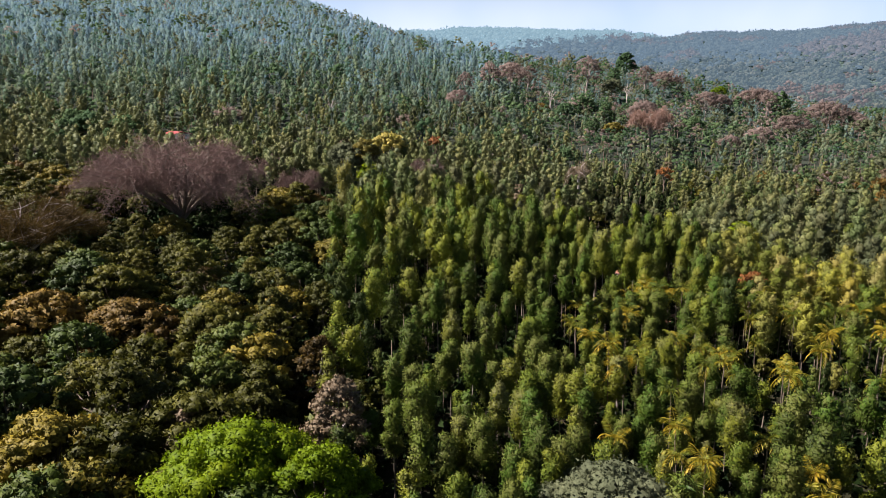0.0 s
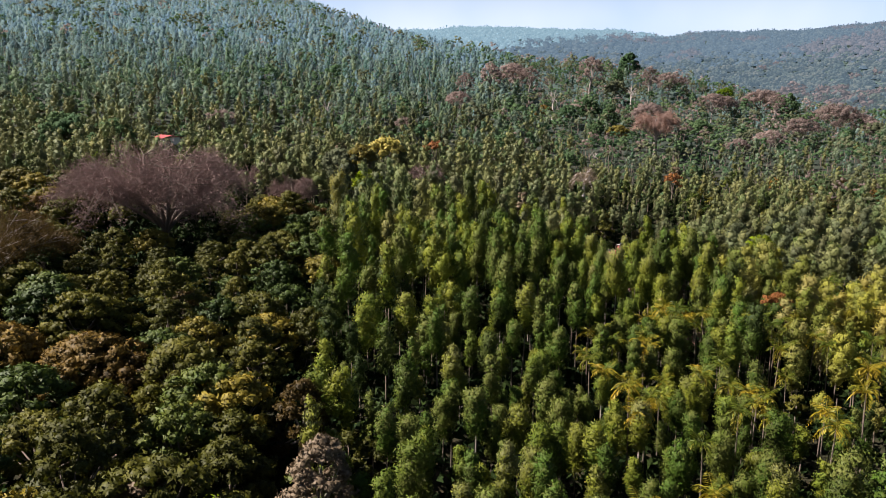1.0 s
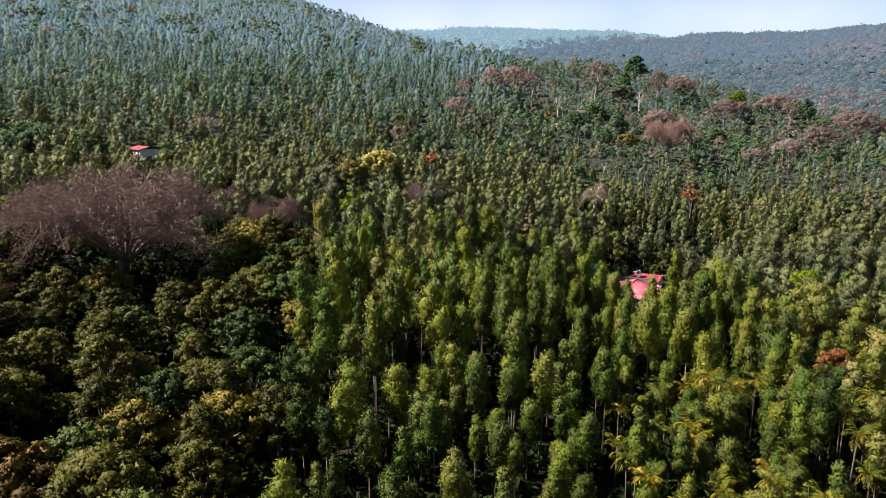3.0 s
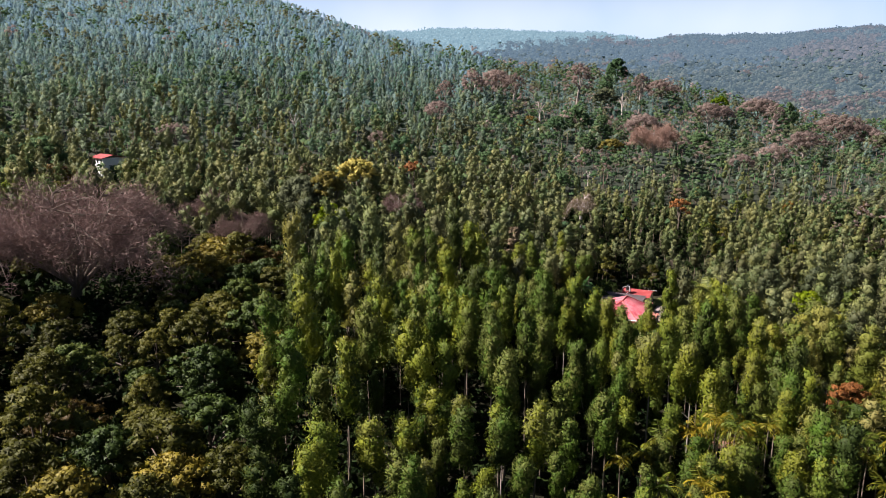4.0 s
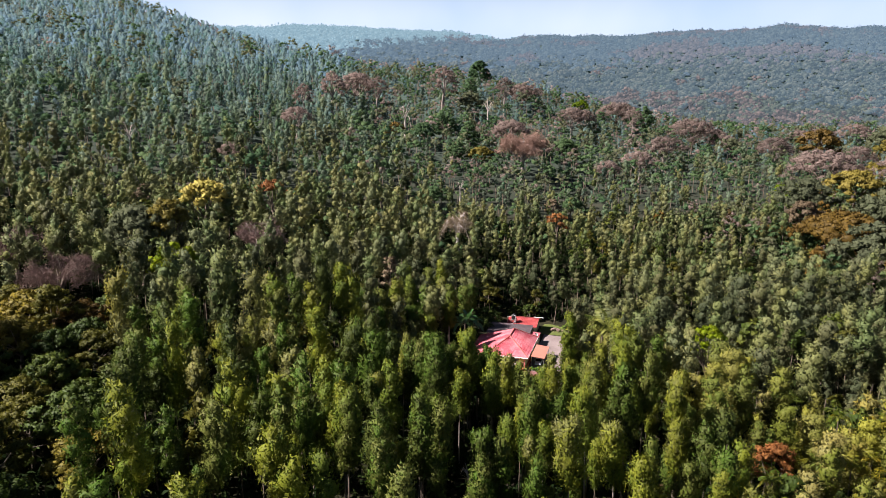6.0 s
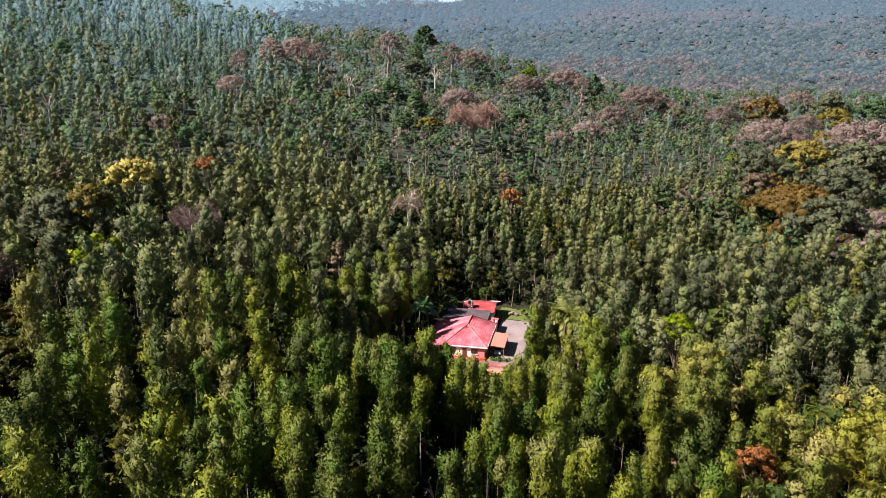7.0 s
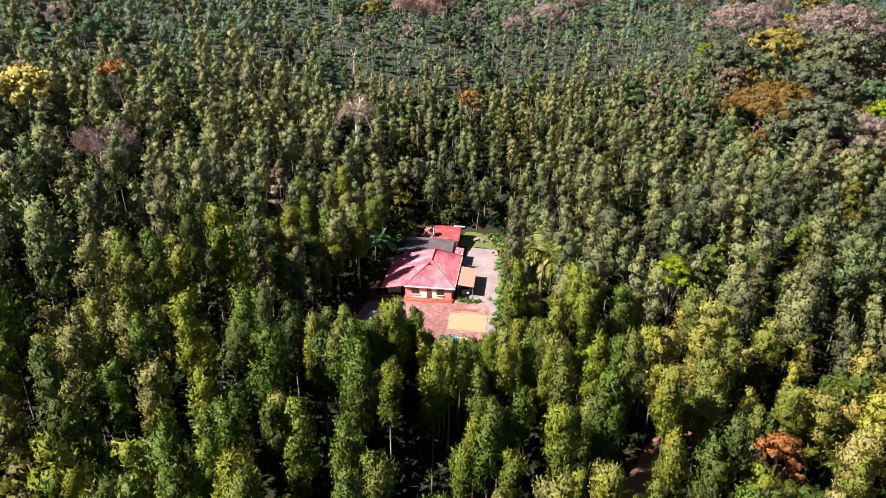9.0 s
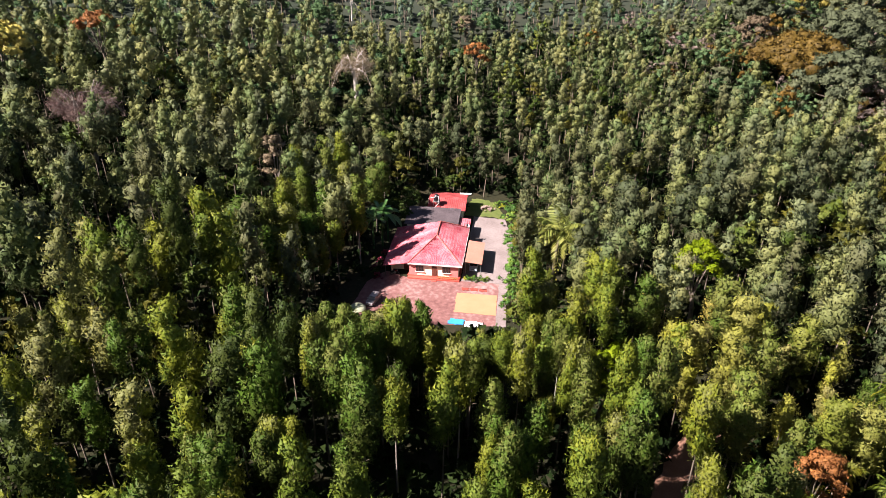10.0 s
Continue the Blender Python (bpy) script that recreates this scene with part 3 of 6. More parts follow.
def in_yard(x, y, pad=0.0):
    u, v = to_house(x, y)
    front = (u > np.where(v < -2, -9.5, -6.0) - pad) & (u < 19.6 + pad) & (v > -15.5 - pad) & (v < 26 + pad)
    back = (u > -4.5 - pad) & (u < 17.5 + pad) & (v > 10) & (v < 34.5 + pad)
    return front | back


def height_cap(x, y):
    """Trees before the forecourt stay low for the camera's view, those further left for sun."""
    u, v = to_house(x, y)
    return np.where((u > -13) & (u < 21.5) & (v < 0), np.where((u > 1) & (u < 9), 3.4, np.where(u < 1, 1.0, 2.0)) + np.where((u > 8.5) & (u < 15.5), 0.57, 0.70) * np.maximum(0, -15.5 - v), np.where((u > -24) & (u <= -13) & (v > -22) & (v < -3), 13.5, np.where((u > -48) & (u <= -24) & (np.abs(v + 12 - 0.55 * (u + 22)) < 11), 11.0, 99.0)))


def growth(x, y):
    """How tall the oaks stand: young ones low down, tall ones round the house, lower again beyond the track and up the hill."""
    tall = 0.78 + 0.57 * smooth((y - 108) / 50) - 0.36 * smooth((y - 205) / 75)
    return tall * (1 - 0.24 * smooth((x - 45) / 30) * (y > 128))


TRACK = np.array([(50, 158), (57, 163), (64, 168), (72, 172), (80, 176.5), (90, 182)], float)


def track_gap(x, y):
    d = np.full(np.shape(x), 1e9)
    for a, b in zip(TRACK[:2], TRACK[1:3]):
        k = np.clip(((x - a[0]) * (b - a)[0] + (y - a[1]) * (b - a)[1]) / ((b - a) @ (b - a)), 0, 1)
        d = np.minimum(d, np.hypot(x - a[0] - k * (b - a)[0], y - a[1] - k * (b - a)[1]))
    return d


def in_wood(x, y, pad=25):
    right = np.maximum(0.68 * y + pad, 9 + 1.6 * (y - 117) + pad + 10)
    return (y > 34) & (x > -0.76 * y - pad) & (x < right)


def broad_zone(x, y):
    return (x < -12 - 0.13 * (y - 60)) & (y < 238)


def lattice(step, x0, x1, y0, y1, jitter, turn=24.0):
    """A planted lattice, turned and shaken."""
    c, s = math.cos(radians(turn)), math.sin(radians(turn))
    h = 0.75 * max(x1 - x0, y1 - y0)
    g = np.arange(-h, h, step)
    a, b = [k.ravel() for k in np.meshgrid(g, g)]
    a, b = a + rng.normal(0, jitter * step, a.size), b + rng.normal(0, jitter * step, b.size)
    x, y = (x0 + x1) / 2 + a * c - b * s, (y0 + y1) / 2 + a * s + b * c
    k = (x > x0) & (x < x1) & (y > y0) & (y < y1)
    return x[k], y[k]


def path_distance(x, y):
    """Plan distance from the line over which one looks at the wood."""
    return np.hypot(x - np.clip(0.08 * y, 0, 9), y - np.clip(y - 30, 0, 117))


# single trees that stand out: kind, x, y, height, spread, colours
SPECIAL = []


def taken(x, y, grow=0.8):
    k = np.zeros(np.shape(x), bool)
    for sx, sy, r in SPECIAL:
        k |= np.hypot(x - sx, y - sy) < r * grow
    return k


# ---------------------------------------------------------------- kinds of tree
def make_broad(name, mat, H, R, depth, seed, label, clumps=54, per=46, L=0.62, W=0.34, bark=BARK, fork=0.45, limbs=9):
    g = np.random.default_rng(seed)
    crown, C = dome_crown(g, H, R, depth, clumps, per, L, W * 1.25, False)
    wood = wood_of(g, H, R, C, 0.022 * H + 0.05, fork, 0, 6, limbs)
    ob = thing(name, (0, 0, -500), label=label, category="tree")
    piece("trunk", wood.mesh("trunk", bark, True), ob)
    piece("crown", crown.mesh("crown", mat, True), ob)
    return ob


def make_bare(name, H, R, seed, label, twig=TWIG, bark=BARK, fork=0.3, limbs=8, subs=8, twigs=26, tw=0.10, r=None):
    g = np.random.default_rng(seed)
    wood, fine = bare_crown(g, H, R, fork, r or 0.028 * H, limbs, subs, twigs, tw)
    ob = thing(name, (0, 0, -500), label=label, category="tree")
    piece("trunk", wood.mesh("trunk", bark, True), ob)
    piece("crown", fine.mesh("crown", twig), ob, "haze of fine bare twigs")
    return ob


def stand(ob, x, y, turn=0.0, size=1.0, sink=0.0, tilt=0.0, stretch=1.0):
    z = float(ground_z(x, y)) - sink
    ob.matrix_world = pose(x, y, z, tilt, 0, turn) @ Matrix.Diagonal((size, size, size * stretch, 1))
    return ob


def stand_copy(ob, x, y, turn=0.0, size=1.0, tilt=0.0):
    c = copy_thing(ob, pose(x, y, float(ground_z(x, y)), tilt, 0, turn))
    c.scale = (size, size, size)
    return c


def single(ob, x, y, r, turn=0.0, size=1.0, stretch=1.0):
    SPECIAL.append((x, y, r))
    return stand(ob, x, y, turn, size, 0, 0, stretch)


# ---------------------------------------------------------------- the trees that stand out
single(make_bare("bare_giant_tree", 32.3, 26, 3, "giant spreading leafless tree with rosy brown twigs", TWIG, BARK, 0.20, 16, 18, 56, 0.13, 1.05), -76, 200, 22)
single(make_bare("bare_tree", 21, 17, 4, "spreading pale-limbed tree with thin rust-brown leaves", LEAF_RUST, BARK_PALE, 0.3, 12, 11, 50, 0.16), -86, 143, 14)
single(make_bare("bare_tree", 29, 15, 5, "tall leafless tree with pale limbs and pink twigs", TWIG_PINK, BARK_PALE, 0.42, 12, 10, 50, 0.16), 116, 402, 15)
single(make_broad("yellow_tree", LEAF_CREAM, 21, 8, 5, 6, "tall tree covered in creamy yellow blossom", 46, 34, 1.1, 0.8), -23, 300, 6)
single(make_broad("pale_crowned_tree", HILL_OLIVE, 23, 9, 8, 8, "dome-crowned tree with pale olive leaves", 80, 40, 1.0, 0.7), -36, 262, 8)
single(make_broad("yellow_tree", LEAF_SULPHUR, 25, 5.0, 6, 81, "round tree topped with pale yellow leaves", 50, 44, 0.8, 0.5), -28.5, 262, 4)
single(make_broad("yellow_green_tree", LEAF_LIME, 21.5, 4.5, 5, 9, "slender tree topped with yellow-green leaves", 34, 34, 0.9, 0.7), -24, 235, 4)
single(make_broad("lime_tree", LEAF_LIME, 15.5, 8.0, 7, 10, "broad tree with fresh bright green leaves", 130, 150, 0.34, 0.20), -19.5, 61, 7)
single(make_broad("lime_tree", LEAF_LIME, 15, 5.2, 6, 11, "smaller tree with fresh bright green leaves", 80, 150, 0.34, 0.20), -11.5, 59, 4.5)
single(make_broad("dark_ridge_tree", HILL_GREEN, 21, 9, 13, 12, "dark round-crowned tree standing out on the ridge", 60, 30, 1.8, 1.3), 160, 640, 9)
single(make_broad("amber_crowned_tree", LEAF_AMBER, 18, 15, 6, 13, "wide flat-crowned tree with amber-brown leaves", 120, 60, 0.85, 0.6, BARK, 0.5, 14), 186, 272, 12)
single(make_broad("olive_crowned_tree", HILL_OLIVE, 13.5, 8.5, 6, 70, "broad grey-olive crown low in the plantation", 150, 110, 0.4, 0.26), 17, 62.5, 7.5)
single(make_broad("olive_crowned_tree", LEAF_OLIVE, 13.5, 7.2, 7, 71, "wide grey-olive crown on many thin limbs", 120, 64, 0.5, 0.36, BARK_PALE, 0.3, 16), -35, 102, 6.5)
single(make_broad("amber_crowned_tree", LEAF_AMBER, 12, 7.2, 5, 72, "wide dome of brownish olive leaves tipped with amber", 110, 64, 0.52, 0.38), -62, 105, 6.5)
single(make_broad("amber_crowned_tree", LEAF_AMBER, 12, 6.6, 5, 73, "wide dome of golden olive leaves", 100, 64, 0.52, 0.38), -48.5, 105, 6)
single(make_broad("golden_tree", LEAF_GOLDOLIVE, 12, 6.4, 6, 74, "round tree with golden olive leaves", 100, 72, 0.5, 0.36), -40, 66, 6)
single(make_broad("dry_tree", LEAF_GREY, 10.5, 3.6, 5, 75, "thin-leaved tree drying to a pinkish tan", 50, 70, 0.45, 0.26, BARK_PALE), -29, 74.5, 3.2)
single(make_broad("dry_tree", LEAF_GREY, 9.5, 3.4, 5, 76, "small thin-leaved tree drying to a pinkish tan", 50, 70, 0.45, 0.26, BARK_PALE), -26.5, 62, 3)
single(make_broad("olive_tree", LEAF_OLIVE, 11.5, 4.8, 6, 77, "round olive-green tree above a bright one", 70, 72, 0.5, 0.34), -22.5, 80, 4.2)
single(make_broad("dry_tree", LEAF_GREY, 14, 4.4, 9, 78, "tall bushy tree drying to a pale brown", 70, 66, 0.48, 0.28, BARK_PALE), -12.5, 78, 4)
single(make_broad("dry_tree", LEAF_RUST, 13, 4.0, 8, 79, "tall bushy tree with brownish olive leaves", 70, 66, 0.48, 0.28, BARK_PALE), -17.5, 94, 3.8)
single(make_bare("bare_tree", 19, 7, 15, "leafless grey tree with pale limbs", LEAF_GREY, WHITEWOOD, 0.62, 11, 9, 30, 0.10), 57, 296, 9)
single(make_bare("bare_tree", 23, 8, 22, "thin leafless grey-brown tree among the oaks", TWIG, BARK_PALE, 0.42, 10, 9, 40, 0.09), -6, 272, 7)
single(make_broad("orange_tree", LEAF_ORANGE, 14, 3.2, 3, 16, "small tree with orange-pink young leaves", 16, 26, 0.9, 0.6), 95, 304, 3)
single(make_broad("orange_tree", LEAF_ORANGE, 17, 4.2, 3, 17, "tree with reddish orange leaves on a bare stem", 20, 28, 1.0, 0.7), -3, 318, 4)
single(make_broad("orange_tree", LEAF_ORANGE, 13.5, 3.3, 4, 18, "slim tree with orange autumn leaves", 40, 60, 0.4, 0.26), 69, 153.5, 3)
single(make_broad("lime_tree", LEAF_LIME, 17.5, 3.8, 3.5, 19, "flat-topped tree with bright green leaves among the oaks", 32, 60, 0.5, 0.36), 82, 190.5, 5)
single(make_broad("yellow_green_tree", LEAF_LIME, 15, 2.8, 5, 24, "slender tree with yellow-green leaves among the oaks", 34, 60, 0.5, 0.34), 57, 177, 3.5)
single(make_bare("bare_tree", 18, 10, 20, "leafless tree with rosy twigs beside a golden bush", TWIG, BARK, 0.4, 10, 9, 36, 0.10), -49, 241, 9)
single(make_bare("bare_tree", 18, 9, 21, "leafless tree with rosy twigs above the shaded flank", TWIG, BARK, 0.4, 10, 9, 36, 0.10), -64, 260, 9)
single(make_broad("dry_tree", LEAF_GREY, 19, 3.4, 9, 80, "tall thin-leaved tree drying to a pale brown", 50, 60, 0.5, 0.3, BARK_PALE), 27.6, 252, 3.5)
single(make_broad("golden_tree", LEAF_GOLDOLIVE, 11, 7, 5, 23, "wide golden olive tree below leafless ones", 70, 34, 0.9, 0.65), -52, 230, 6)

# trees of the spur and of the slope beyond the plantation, in a few kinds
KINDS = {
    "pink": make_broad("bare_tree", TWIG_HAZE, 18, 9, 6, 41, "leafless tree with pale limbs and a haze of pink twigs", 60, 40, 1.1, 0.24, BARK_PALE, 0.40, 16),
    "rosy": make_broad("bare_tree", TWIG_HAZE, 16, 10, 6, 42, "domed leafless tree with rosy-brown twigs", 64, 40, 1.1, 0.24, BARK, 0.34, 16),
    "snag": make_bare("dead_tree", 17, 4, 43, "dead tree with bleached white limbs", LEAF_GREY, WHITEWOOD, 0.5, 6, 5, 4, 0.10, 0.3),
    "green": make_broad("green_tree", HILL_GREEN, 16, 8, 7, 44, "round-crowned tree with deep green leaves", 60, 40, 0.95, 0.62),
    "dark": make_broad("dark_tree", HILL_GREEN, 19, 7, 11, 45, "tall tree with dark green leaves", 60, 40, 0.95, 0.62),
    "lime": make_broad("lime_tree", LEAF_LIME, 17, 6, 5, 46, "tree with fresh yellow-green leaves", 40, 40, 0.9, 0.6),
    "amber": make_broad("amber_tree", LEAF_AMBER, 16, 7.5, 6, 47, "round-crowned tree with amber leaves", 50, 44, 0.9, 0.6),
    "olive": make_broad("olive_tree", HILL_OLIVE, 16, 8, 7, 48, "round-crowned tree with dull grey-olive leaves", 60, 40, 0.95, 0.62),
    "tan": make_broad("tan_tree", LEAF_GREY, 15, 6, 6, 49, "round-crowned tree with pale tan leaves", 46, 40, 0.85, 0.5),
    "gold": make_broad("golden_tree", LEAF_SULPHUR, 15, 7.5, 6, 50, "round-crowned tree with golden olive leaves", 50, 44, 0.9, 0.6),
    "tall": make_broad("tall_brown_tree", TWIG_HAZE, 24, 6, 9, 51, "tall pale-stemmed tree with a thin reddish-brown crown", 44, 36, 1.0, 0.4, BARK_PALE, 0.55, 12),
}
for kind, x, y, size in (
    ("rosy", 246, 353, 1.3), ("pink", 272, 422, 1.0), ("rosy", 276, 330, 1.5), ("gold", 341, 411, 1.2), ("amber", 309, 431, 1.3), ("gold", 233, 320, 1.2), ("gold", 292, 370, 0.9), ("lime", 209, 330, 0.75),
    ("olive", 202, 312, 1.15), ("olive", 241, 300, 1.3), ("tan", 189, 295, 0.95), ("olive", 208, 277, 1.2), ("olive", 177, 249, 1.1), ("rosy", 188, 243, 0.9), ("lime", 211, 254, 0.75), ("lime", 228, 326, 0.45),
    ("tan", 252, 296, 0.9), ("pink", 310, 402, 0.9), ("rosy", 288, 505, 0.85), ("pink", 379, 481, 1.1), ("olive", 304, 500, 0.9), ("olive", 365, 440, 1.3), ("green", 400, 437, 1.2), ("rosy", 351, 500, 0.85),
    ("olive", 270, 460, 0.8), ("pink", 338, 465, 0.9), ("green", 228, 272, 0.8), ("olive", 329, 355, 1.1), ("amber", 262, 318, 0.7), ("gold", 214, 262, 0.6),
    ("tall", 33, 513, 1.0), ("pink", 50, 535, 1.15), ("tall", 61, 520, 0.9), ("snag", 71, 479, 1.15), ("amber", 64, 472, 0.7), ("tall", 105, 527, 1.15), ("olive", 124, 534, 1.1), ("green", 78, 460, 0.9),
    ("dark", 102, 453, 0.9), ("dark", 92, 470, 1.0), ("snag", 129, 508, 1.1), ("rosy", 126, 453, 1.0), ("lime", 206, 541, 1.0), ("pink", 182, 500, 0.9), ("pink", 194, 508, 0.8), ("rosy", 229, 532, 1.1),
    ("gold", 100, 421, 0.8), ("dark", 88, 425, 0.7), ("green", 151, 435, 0.9), ("pink", 205, 425, 0.9), ("pink", 180, 405, 0.7), ("rosy", 160, 400, 0.6), ("tall", 15, 500, 0.8), ("dark", 45, 480, 0.8),
    ("dark", 240, 517, 1.2), ("rosy", 256, 480, 1.2), ("rosy", 270, 470, 1.0), ("tall", 225, 500, 0.8), ("snag", 208, 470, 0.8), ("dark", 135, 575, 0.9), ("rosy", 170, 560, 1.0), ("tall", 150, 540, 0.9),
    ("green", -138, 314, 1.0), ("green", -150, 306, 1.1), ("green", -160, 312, 1.0), ("amber", -126, 296, 0.7), ("dark", -132, 285, 0.8), ("dark", -150, 285, 0.9), ("lime", -128, 275, 0.6),
    ("green", 60, 350, 0.7), ("green", 30, 372, 0.75), ("dark", 12, 345, 0.6), ("tan", -45, 330, 0.7), ("rosy", -30, 345, 0.5), ("snag", 75, 365, 0.7), ("green", 118, 345, 0.6), ("tan", 109, 344, 0.6), ("rosy", -20, 395, 0.6),
    ("snag", 25, 161, 0.72), ("snag", -62, 400, 0.9), ("rosy", -110, 372, 0.8), ("olive", 20, 420, 0.7), ("pink", 10, 465, 0.8), ("green", -15, 450, 0.7),
):
    SPECIAL.append((x, y, 6.5 * size))
    p = KINDS[kind]
    size *= 1.25 if kind in ("pink", "tall", "snag", "rosy") and y > 380 and x < 265 else (1.16 if x > 165 and y < 470 else 1.0)
    turn = (x * 37 + y * 17) % 360
    if p.matrix_world.translation.z < -400:
        stand(p, x, y, turn, size)
    else:
        stand_copy(p, x, y, turn, size)
SPECIAL += [(24, 156, 3.5), (64, 202.5, 3.6), (61.5, 196, 3.0), (68, 210, 4.0), (66, 205, 4.2), (63, 199, 4.2), (60, 192, 4.0), (57.5, 186, 3.4), (*at_house(-7.6, 11.5).xy, 3.5), (-122, 329, 9.0), (-118, 318, 9.0), (-113, 307, 9.0), (-108, 296, 9.0), (-104, 286, 7.0)]

# gaps along the camera's sight lines to the car and tarpaulins
for u0, v0 in ((-9.0, -13.0), (-6.5, -14.0), (13.5, -16.0)):
    SPECIAL += [(*at_house(u0 + 0.28 * k, v0 - k).xy, 3.4) for k in (2, 5, 8)]

# the mixed trees on the shaded flank
FLANK = [
    make_broad("olive_tree", LEAF_OLIVE, 11.5, 5.6, 5, 31, "round-crowned tree with dusty olive leaves", 46, 62, 0.46, 0.30),
    make_broad("rust_tree", LEAF_RUST, 11, 5.8, 5, 32, "round-crowned tree with leaves turning rust-brown", 46, 62, 0.46, 0.30),
    make_broad("green_tree", LEAF_GREEN, 12, 5.2, 6, 33, "round-crowned tree with deep green leaves", 46, 62, 0.46, 0.30),
    make_broad("dry_tree", LEAF_GREY, 10, 4.2, 5, 34, "thin-leaved tree drying to a pale brown", 44, 60, 0.42, 0.24, BARK_PALE),
    make_broad("olive_tree", LEAF_OLIVE, 13, 4.6, 7, 35, "tall tree with dusty olive leaves", 46, 62, 0.46, 0.30),
    make_broad("golden_tree", LEAF_GOLDOLIVE, 11, 5.4, 5, 36, "round-crowned tree with golden olive leaves", 46, 62, 0.46, 0.30),
]
FLANK_PICK = [0, 0, 4, 2, 2, 4, 0, 5, 2, 4, 1]
fx, fy = lattice(9.0, -190, 0, 36, 240, 0.24, 11)
keep = in_wood(fx, fy, 12) & broad_zone(fx, fy) & ~taken(fx, fy, 0.85)
fx, fy = fx[keep], fy[keep]
used = set()
for x, y in zip(fx, fy):
    i = FLANK_PICK[int(rng.integers(len(FLANK_PICK)))]
    if y < 66 and rng.random() < 0.5:
        i = 5
    p = FLANK[i]
    tagged(p, group="mixed trees of the flank")
    turn, size = rng.uniform(0, 360), rng.uniform(0.8, 1.2) * (0.78 if abs(x + 0.38 * y) < 22 and y > 135 else 1.0)
    if i in used:
        stand_copy(p, x, y, turn, size)
    else:
        used.add(i)
        stand(p, x, y, turn, size)

# ---------------------------------------------------------------- plantation of silver oaks
OAKS, OAK_HIGH = [], []
for k in range(8):
    g = np.random.default_rng(100 + k)
    H, R = g.uniform(12.0, 17.0), g.uniform(1.15, 1.75)
    ob = thing("silver_oak", (0, 0, -500), label="slender silver oak with layered grey-green leaves", category="tree", group="silver oaks of the plantation")
    piece("trunk", oak_trunk(g, H).mesh("trunk", BARK_PALE if k == 0 else BARK, True), ob)
    piece("crown", oak_crown(g, H, R, int(g.integers(12, 17)), 150, 0.50, 0.24, False, 0.74, (0.40, 0.60), 6, True).mesh("crown", LEAF_OAK, True), ob)
    OAKS.append(ob)
    OAK_HIGH.append(H)

ox, oy = lattice(4.5, -190, 300, 34, 122, 0.27)
ux, uy = lattice(4.95, -190, 300, 122, 330, 0.29)
wx, wy = lattice(6.4, 46, 135, 126, 222, 0.3, 50)
ox, oy = np.concatenate([ox, ux, wx]), np.concatenate([oy, uy, wy])
keep = in_wood(ox, oy) & ~broad_zone(ox, oy) & ~in_yard(ox, oy, 1.2) & ~taken(ox, oy) & (track_gap(ox, oy) > 2.0)
mixed_right = (ox > 150) & (oy > 225) & (rng.random(ox.size) < 0.55)
keep &= ~mixed_right
keep &= ~((ox > 20) & (ox < 90) & (oy < 150) & (rng.random(ox.size) < np.where(np.hypot(ox - 50, (oy - 140) * 1.4) < 13, 0.5, 0.16)))
ox, oy = ox[keep], oy[keep]
strip = np.abs(ox - (12 + 0.20 * (oy - 60))) + np.maximum(0, oy - 185) * 2 + np.maximum(0, 58 - oy) * 2
order = np.argsort(strip)
near, rest = order[:290], order[290:]
for n, i in enumerate(near):
    p = OAKS[n % 8]
    x, y, turn, up = ox[i], oy[i], rng.uniform(0, 360), float(growth(ox[i], oy[i]))
    size = min(rng.uniform(0.72, 1.14) * up, float(height_cap(x, y)) / 17.0)
    if n < 8:
        stand(p, x, y, turn, size)
    else:
        p = stand_copy(p, x, y, turn, size, rng.normal(0, 1.5))
    p.scale = (size / max(up, 1.0), size / max(up, 1.0), size)

# low growth against the back of the house
for n, (u, v) in enumerate(((-3.6, 20.5), (-4.4, 24.5), (-3.8, 29), (-5.5, 33), (0.5, 37.5), (4.5, 38.5), (-7.5, 26))):
    p = at_house(u, v)
    stand_copy(FLANK[2], p.x, p.y, n * 50, 0.36 + 0.04 * (n % 3))

# tall oaks by the house shade roof and forecourt; downhill ones fit camera view
for n, (u, v, size) in enumerate(((-9.3, 0.5, 0.95), (-10.5, 5.0, 1.05), (-12.5, -3.5, 1.0), (-14.0, -8.0, 0.9), (-15.5, 1.5, 1.1), (-9.5, 16.5, 1.0), (-14.0, 10.5, 1.1), (-17.5, -5.0, 1.0), (-8.6, 21.0, 0.9), (5.0, -33.0, 0.92), (9.0, -32.0, 0.78), (13.0, -34.5, 0.72), (0.5, -35.5, 0.80), (17.0, -36.5, 0.86), (-4.0, -38.0, 1.0), (7.0, -37.5, 1.0), (1.2, -23.5, 0.62), (4.4, -26.0, 0.70), (-1.5, -27.0, 0.78))):
    p = at_house(u, v)
    stand_copy(OAKS[n % 8], p.x, p.y, n * 77, size)

# tall front rank sized to camera sight lines, and one that shades the house's flank
for n, (u, v, high) in enumerate(((3.5, -37.0, 17.0), (6.0, -39.5, 17.6), (8.5, -37.5, 17.0), (10.5, -40.0, 15.8), (12.5, -38.0, 11.8), (1.0, -40.0, 15.6), (15.0, -41.0, 14.5), (-2.0, -37.0, 16.0), (-21.0, -5.0, 20.0), (-19.5, 2.0, 19.5), (-22.5, 8.0, 20.5), (-18.5, 14.5, 19.0), (-17.5, 22.0, 19.0))):
    p = at_house(u, v)
    tall = stand_copy(OAKS[n % 8], p.x, p.y, n * 59, high / OAK_HIGH[n % 8])
    tall.scale = (1.0, 1.0, tall.scale.z)

